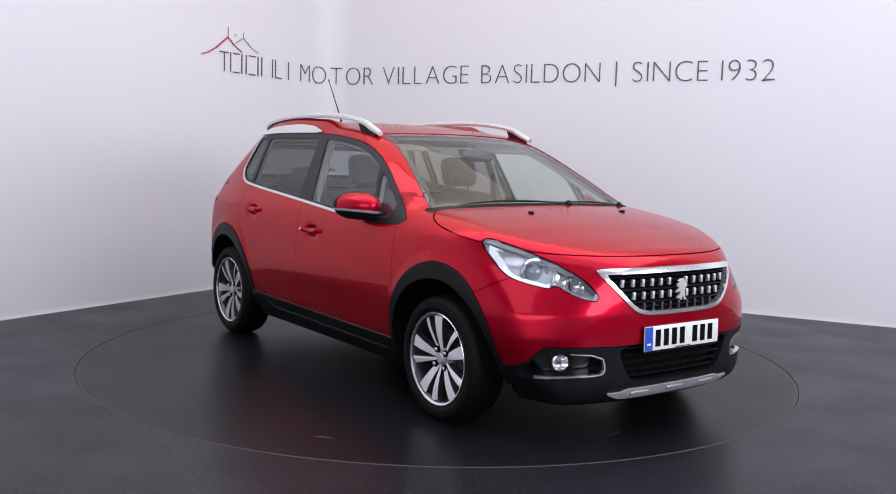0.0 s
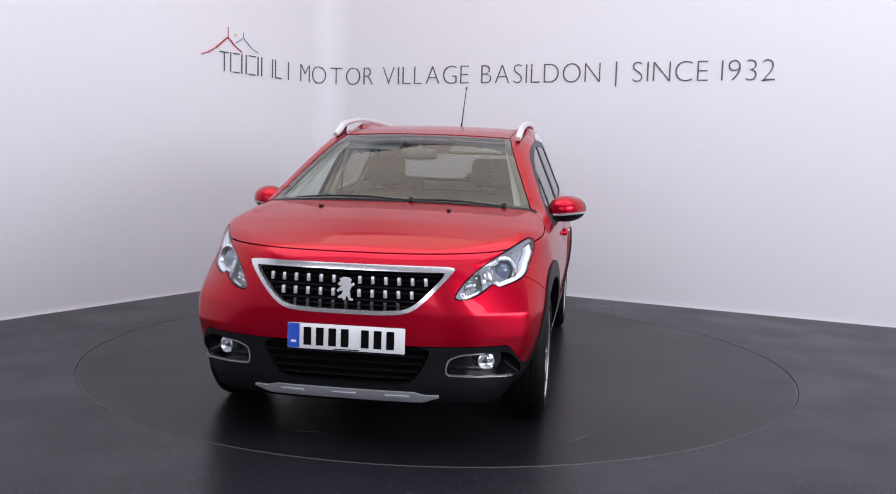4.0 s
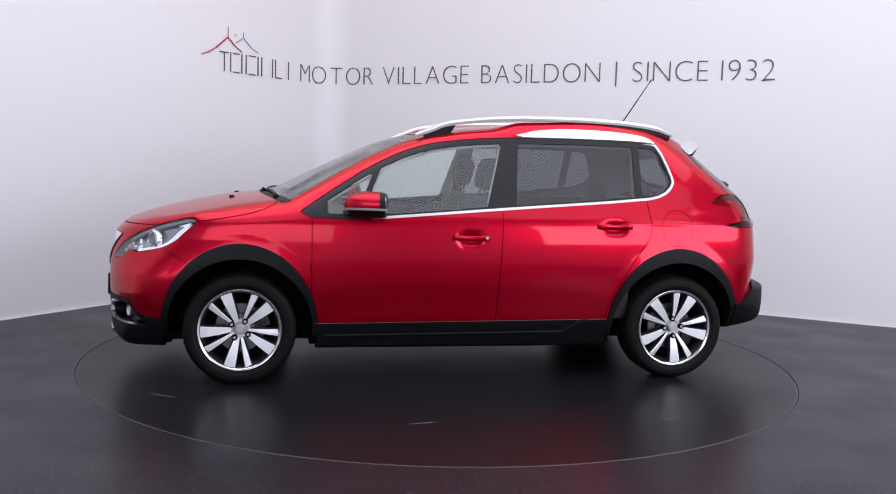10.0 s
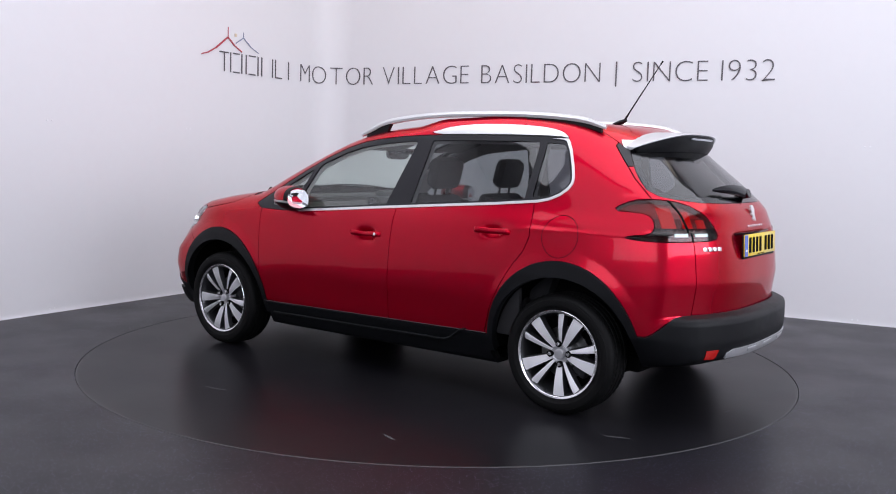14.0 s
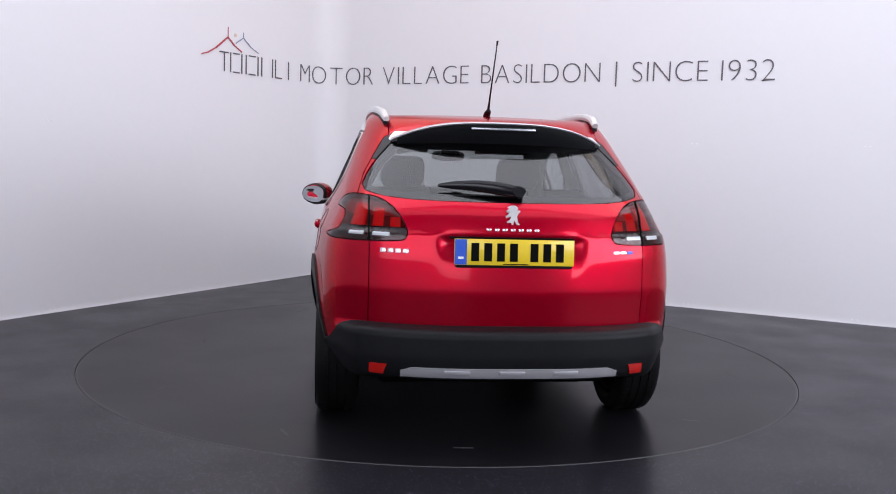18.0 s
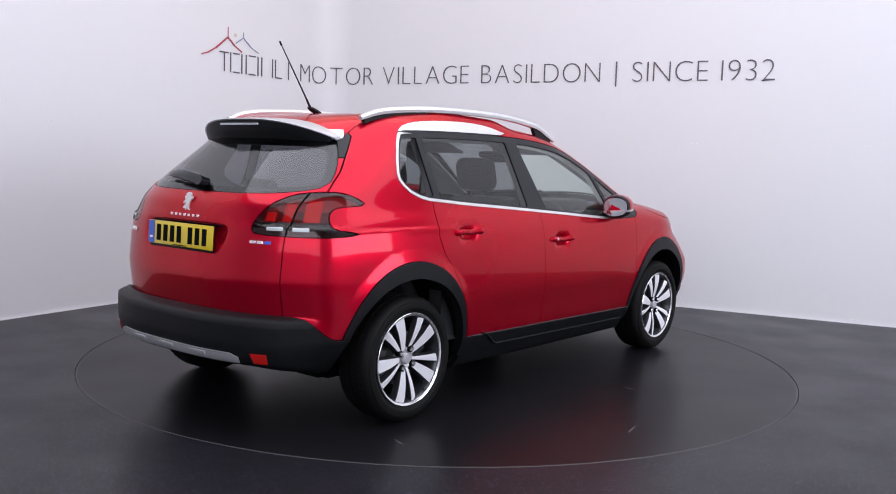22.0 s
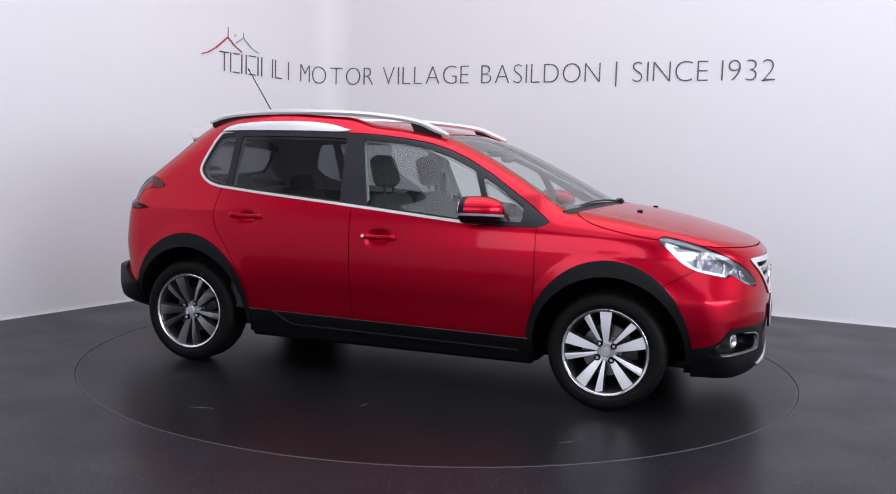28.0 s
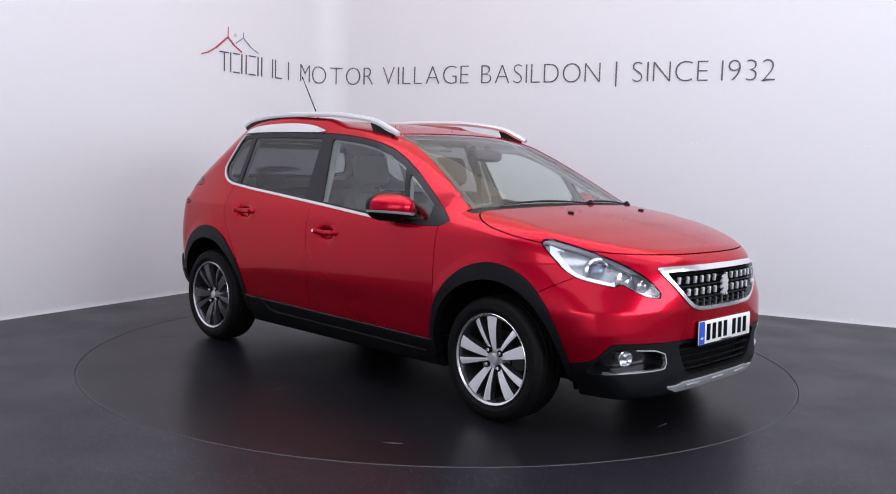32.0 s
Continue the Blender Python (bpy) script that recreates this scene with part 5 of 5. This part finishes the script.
part("column", sweep([sw @ Vector((0, 0, -0.02)), sw @ Vector((0, 0, -0.25))], oval(0.04, 0.04, 12)), DASH, wheel)
rv = Vector((0.47, 0.0, 1.295)) + CAR_AT
bm = squash((0, 0, 0), (0.022, 0.115, 0.036), 3.0, 24, 12)
bm.transform(Matrix.Translation(rv))
inner = part("inside_mirror", bm, GLOSSBLACK, car, "black interior mirror")
part("mirror_stalk", sweep([rv + Vector((0.0, 0, 0.02)), rv + Vector((-0.02, 0, 0.06))], oval(0.016, 0.016, 10)), GLOSSBLACK, inner)
part("sensor_pod", cushion((0.44, -0.065, 1.325), (0.56, 0.065, 1.365), 0.015, m @ Matrix.Translation((-0.09, 0, -0.032))), GLOSSBLACK, inner)
for s in (1, -1):
    part("seat_belt", sweep([Vector((-0.20, s * 0.655, 1.24)) + CAR_AT, Vector((-0.22, s * 0.70, 0.60)) + CAR_AT], [(-0.022, -0.001), (0.022, -0.001), (0.022, 0.001), (-0.022, 0.001)], up=(0, 1, 0)), CLOTH, car)
    part("inner_pillar", sweep([Vector((-0.235, s * 0.60, 1.37)) + CAR_AT, Vector((-0.19, s * 0.735, 1.0)) + CAR_AT, Vector((-0.18, s * 0.75, 0.5)) + CAR_AT], [(-0.035, -0.012), (0.035, -0.012), (0.035, 0.012), (-0.035, 0.012)], up=(0, 1, 0)), TRIMGREY, car)
    part("sun_visor", cushion((0.13, s * 0.16 if s > 0 else s * 0.52, 1.335), (0.32, s * 0.52 if s > 0 else s * 0.16, 1.35), 0.006, m @ Matrix.Translation((0.0, 0, 0.01)) @ Matrix.Translation((0.22, 0, 1.34)) @ Matrix.Rotation(radians(20), 4, "Y") @ Matrix.Translation((-0.22, 0, -1.34))), VISOR, car)
    pillar = [Vector((0.93, s * 0.640, 1.020)) + CAR_AT, Vector((0.60, s * 0.575, 1.195)) + CAR_AT, Vector((0.25, s * 0.505, 1.360)) + CAR_AT]
    part("windscreen_pillar_trim", sweep(curve_through(pillar, 6), [(-0.018, -0.006), (0.018, -0.006), (0.018, 0.006), (-0.018, 0.006)], up=(0.5, 0, 0.87)), TRIMGREY, car)


# ---------- lettering and fixings on the wall ----------
def bend_to_wall(me_verts, s0, z0, face=0.003):
    """Places local points (along, up, out) on the wall, starting s0 along it."""
    out = []
    for u, h, o in me_verts:
        p, d = wall_place(s0 + u)
        n = Vector((d.y, -d.x))
        q = p + n * (face + o)
        out.append((q.x, q.y, z0 + h))
    return out


CAP_H, BASE_Z = 0.181, 2.022


def glyph(ch):
    """One letter as points and faces, its cap height 1, from the built-in font."""
    cu = bpy.data.curves.new("glyph", "FONT")
    cu.body, cu.size, cu.extrude, cu.offset = ch, 1.0, 0.012, -0.026
    cu.resolution_u = 6
    ob = bpy.data.objects.new("glyph", cu)
    scene.collection.objects.link(ob)
    me = ob.to_mesh()
    v = np.array([tuple(q.co) for q in me.vertices])
    f = [tuple(p.vertices) for p in me.polygons]
    ob.to_mesh_clear()
    bpy.data.objects.remove(ob)
    bpy.data.curves.remove(cu)
    v[:, 0] -= v[:, 0].min()
    return v, f


glyphs = {c: glyph(c) for c in sorted(set("MOTORVILLAGEBASILDONSINCE1932"))}
CAP_OF = glyphs["I"][0][:, 1].max()


def word(text, s0, s1):
    """A word of wall letters stretched from s0 to s1 along the wall."""
    thing = tagged(new("wall_lettering"), "slim dark grey capital letters spelling " + text.lower() + " on the white wall", "lettering", group="letters of the wall sign")
    w = [glyphs[c][0][:, 0].max() for c in text]
    space = 0.16
    total = sum(w) + space * (len(text) - 1)
    k = (s1 - s0) / total
    at = 0.0
    for c, wide in zip(text, w):
        v, f = glyphs[c]
        q = [((at + p[0]) * k, p[1] / CAP_OF * CAP_H, p[2] * 0.25) for p in v]
        link_mesh("letter", bend_to_wall(q, s0, BASE_Z), f, LETTER, thing, smooth=False)
        at += wide + space
    return thing


def strokes(name, label, bars, mat, group=""):
    """Plain bars on the wall: (s0, z0, s1, z1, width)."""
    thing = tagged(new(name), label, "sign", group=group)
    for s0, z0, s1, z1, wd, mt in bars:
        n = 10
        v, f = [], []
        dx, dz = s1 - s0, z1 - z0
        l = math.hypot(dx, dz)
        ex, ez = -dz / l * wd / 2, dx / l * wd / 2
        pts = []
        for i in range(n + 1):
            t = i / n
            for k, o in ((1, 0.0), (1, 0.004), (-1, 0.004), (-1, 0.0)):
                pts.append((s0 + dx * t + ex * k, z0 + dz * t + ez * k, o))
        for i in range(n):
            for k in range(4):
                a, b = 4 * i + k, 4 * i + (k + 1) % 4
                f.append((a, b, b + 4, a + 4))
        f += [(0, 1, 2, 3), (4 * n + 3, 4 * n + 2, 4 * n + 1, 4 * n)]
        link_mesh("bar", bend_to_wall(pts, 0.0, 0.0), f, mt or mat, thing, smooth=False)
    return thing


word("MOTOR", -0.166, 0.746)
word("VILLAGE", 0.862, 1.846)
word("BASILDON", 1.984, 3.192)
word("SINCE", 3.494, 4.170)
word("1932", 4.286, 4.732)
strokes("wall_sign_divider", "slim upright dark grey divider bar on the white wall", [(3.344, 1.983, 3.344, 2.212, 0.012, None)], LETTER, "letters of the wall sign")
TOP = BASE_Z + CAP_H
strokes("wall_name_bars", "slim dark grey bars in a row on the white wall",
        [(s, BASE_Z, s, TOP, 0.013, None) for s in (-1.256, -1.175, -1.026, -0.967, -0.803, -0.750, -0.595, -0.550, -0.354)]
        + [(-1.321, TOP - 0.006, -1.200, TOP - 0.006, 0.012, None), (-1.145, TOP - 0.004, -1.056, TOP - 0.004, 0.012, None), (-1.145, BASE_Z + 0.004, -1.056, BASE_Z + 0.004, 0.012, None),
           (-0.932, TOP - 0.004, -0.838, TOP - 0.004, 0.012, None), (-0.932, BASE_Z + 0.004, -0.838, BASE_Z + 0.004, 0.012, None),
           (-0.540, BASE_Z + 0.006, -0.456, BASE_Z + 0.006, 0.012, None)], LETTER, "letters of the wall sign")
MARKRED = material("red_sign_vinyl", (0.42, 0.05, 0.07), 0.4, grain=0.04)
MARKBLUE = material("blue_grey_sign_vinyl", (0.22, 0.25, 0.36), 0.4, grain=0.04)
MARKGOLD = material("pale_gold_sign_vinyl", (0.75, 0.62, 0.45), 0.4, grain=0.04)
strokes("wall_roof_mark", "red and blue twin roof-shaped mark of thin strokes on the wall",
        [(-1.544, 2.150, -1.462, 2.174, 0.010, MARKRED), (-1.462, 2.174, -1.363, 2.226, 0.012, MARKRED), (-1.363, 2.226, -1.212, 2.339, 0.016, MARKRED), (-1.212, 2.339, -1.124, 2.270, 0.016, MARKRED), (-1.124, 2.270, -1.025, 2.222, 0.012, MARKRED),
         (-1.210, 2.339, -1.210, 2.429, 0.008, MARKRED), (-1.110, 2.294, -1.007, 2.356, 0.009, MARKBLUE), (-1.007, 2.356, -0.905, 2.284, 0.009, MARKBLUE), (-0.905, 2.284, -0.796, 2.236, 0.007, MARKBLUE),
         (-1.005, 2.356, -1.005, 2.407, 0.007, MARKBLUE), (-1.124, 2.368, -1.095, 2.368, 0.03, MARKGOLD)], MARKRED)


def screw(s, z):
    p, d = wall_place(s)
    n = Vector((d.y, -d.x))
    bm = lathe([(0.0075, 0.0), (0.0075, 0.002), (0.005, 0.004), (0.0, 0.0045)], 12, "Z")
    bm.transform(frame_at((p.x, p.y, z), (n.x, n.y, 0)))
    ob = part("screw_cap", bm, WHITE, None)
    return tagged(ob, "small white screw cap on the wall panel", "screw cap", "wall panel screws")


for s in (-3.09, -1.695, 4.088, 5.49):
    for ds in (-0.021, 0.021):
        screw(s + ds, 1.475)
        screw(s + ds, 0.031)

# ---------- scuffs on the turntable and chips on the wall ----------
SCUFF = material("pale_rubbed_scuff", (0.06, 0.058, 0.062), 0.6, grain=0.1, scale=60)
rnd = random.Random(4)


def scuff(x, y, ang, l, w):
    pts = []
    n = 9
    for i in range(n):
        t = i / (n - 1)
        pts.append((l * (t - 0.5), w * (0.2 + math.sin(math.pi * t)) * (0.5 + 0.5 * rnd.random())))
    out = pts + [(a, -b * (0.4 + 0.6 * rnd.random())) for a, b in reversed(pts)]
    bm = plate_poly(out, 0.0008, pose(x, y, 0.0003, 0, 0, ang))
    part("scuff", bm, SCUFF, turntable)


for x, y, a, l, w in ((-1.7, 0.9, 20, 0.12, 0.012), (-1.55, -1.1, 70, 0.10, 0.008), (0.35, 1.55, 10, 0.14, 0.010), (1.62, 0.95, -30, 0.16, 0.012), (1.2, -1.5, 40, 0.09, 0.008), (-0.6, -1.75, 15, 0.12, 0.008),
                      (0.1, -1.35, 80, 0.06, 0.006), (1.85, -0.3, 95, 0.10, 0.010), (-1.95, 0.1, 85, 0.09, 0.008), (-0.9, 1.6, -20, 0.10, 0.010)):
    scuff(x, y, a, l, w)


def motions():
    """The turntable and the car on it turn clockwise and come to rest."""
    turn = [(0, -54.09), (0.5, -58.35), (1, -64.32), (1.5, -69.95), (2, -76.02), (2.5, -81.65), (3, -87.78), (3.5, -93.43), (4, -99.57), (4.5, -105.26), (6.5, -128.80), (7, -134.74), (7.5, -140.46), (8, -146.39), (8.5, -152.08), (9, -158.04), (9.5, -163.77), (10, -169.59), (10.5, -175.44), (11, -181.32), (11.5, -187.19), (12, -193.10), (12.5, -198.71), (13, -204.61), (13.5, -210.31), (15.5, -233.93), (16, -239.88), (16.5, -245.56), (17, -251.63), (17.5, -257.32), (18, -263.37), (18.5, -269.06), (19, -275.13), (19.5, -280.89), (20, -286.94), (20.5, -292.58), (21, -298.70), (21.5, -304.40), (22, -310.35), (22.5, -316.00), (23, -321.98), (23.5, -327.62), (24, -333.42), (24.5, -339.40), (25, -345.20), (25.5, -350.96), (27.5, -374.63), (28, -380.47), (28.5, -386.13), (29, -391.96), (29.5, -397.46), (30, -401.40), (30.5, -403.78), (31, -404.41), (31.5, -404.41), (32, -404.41)]
    rows = [(t, pose(0, 0, 0, 0, 0, a)) for t, a in turn]
    walk(turntable, rows)
    walk(car, rows)


motions()
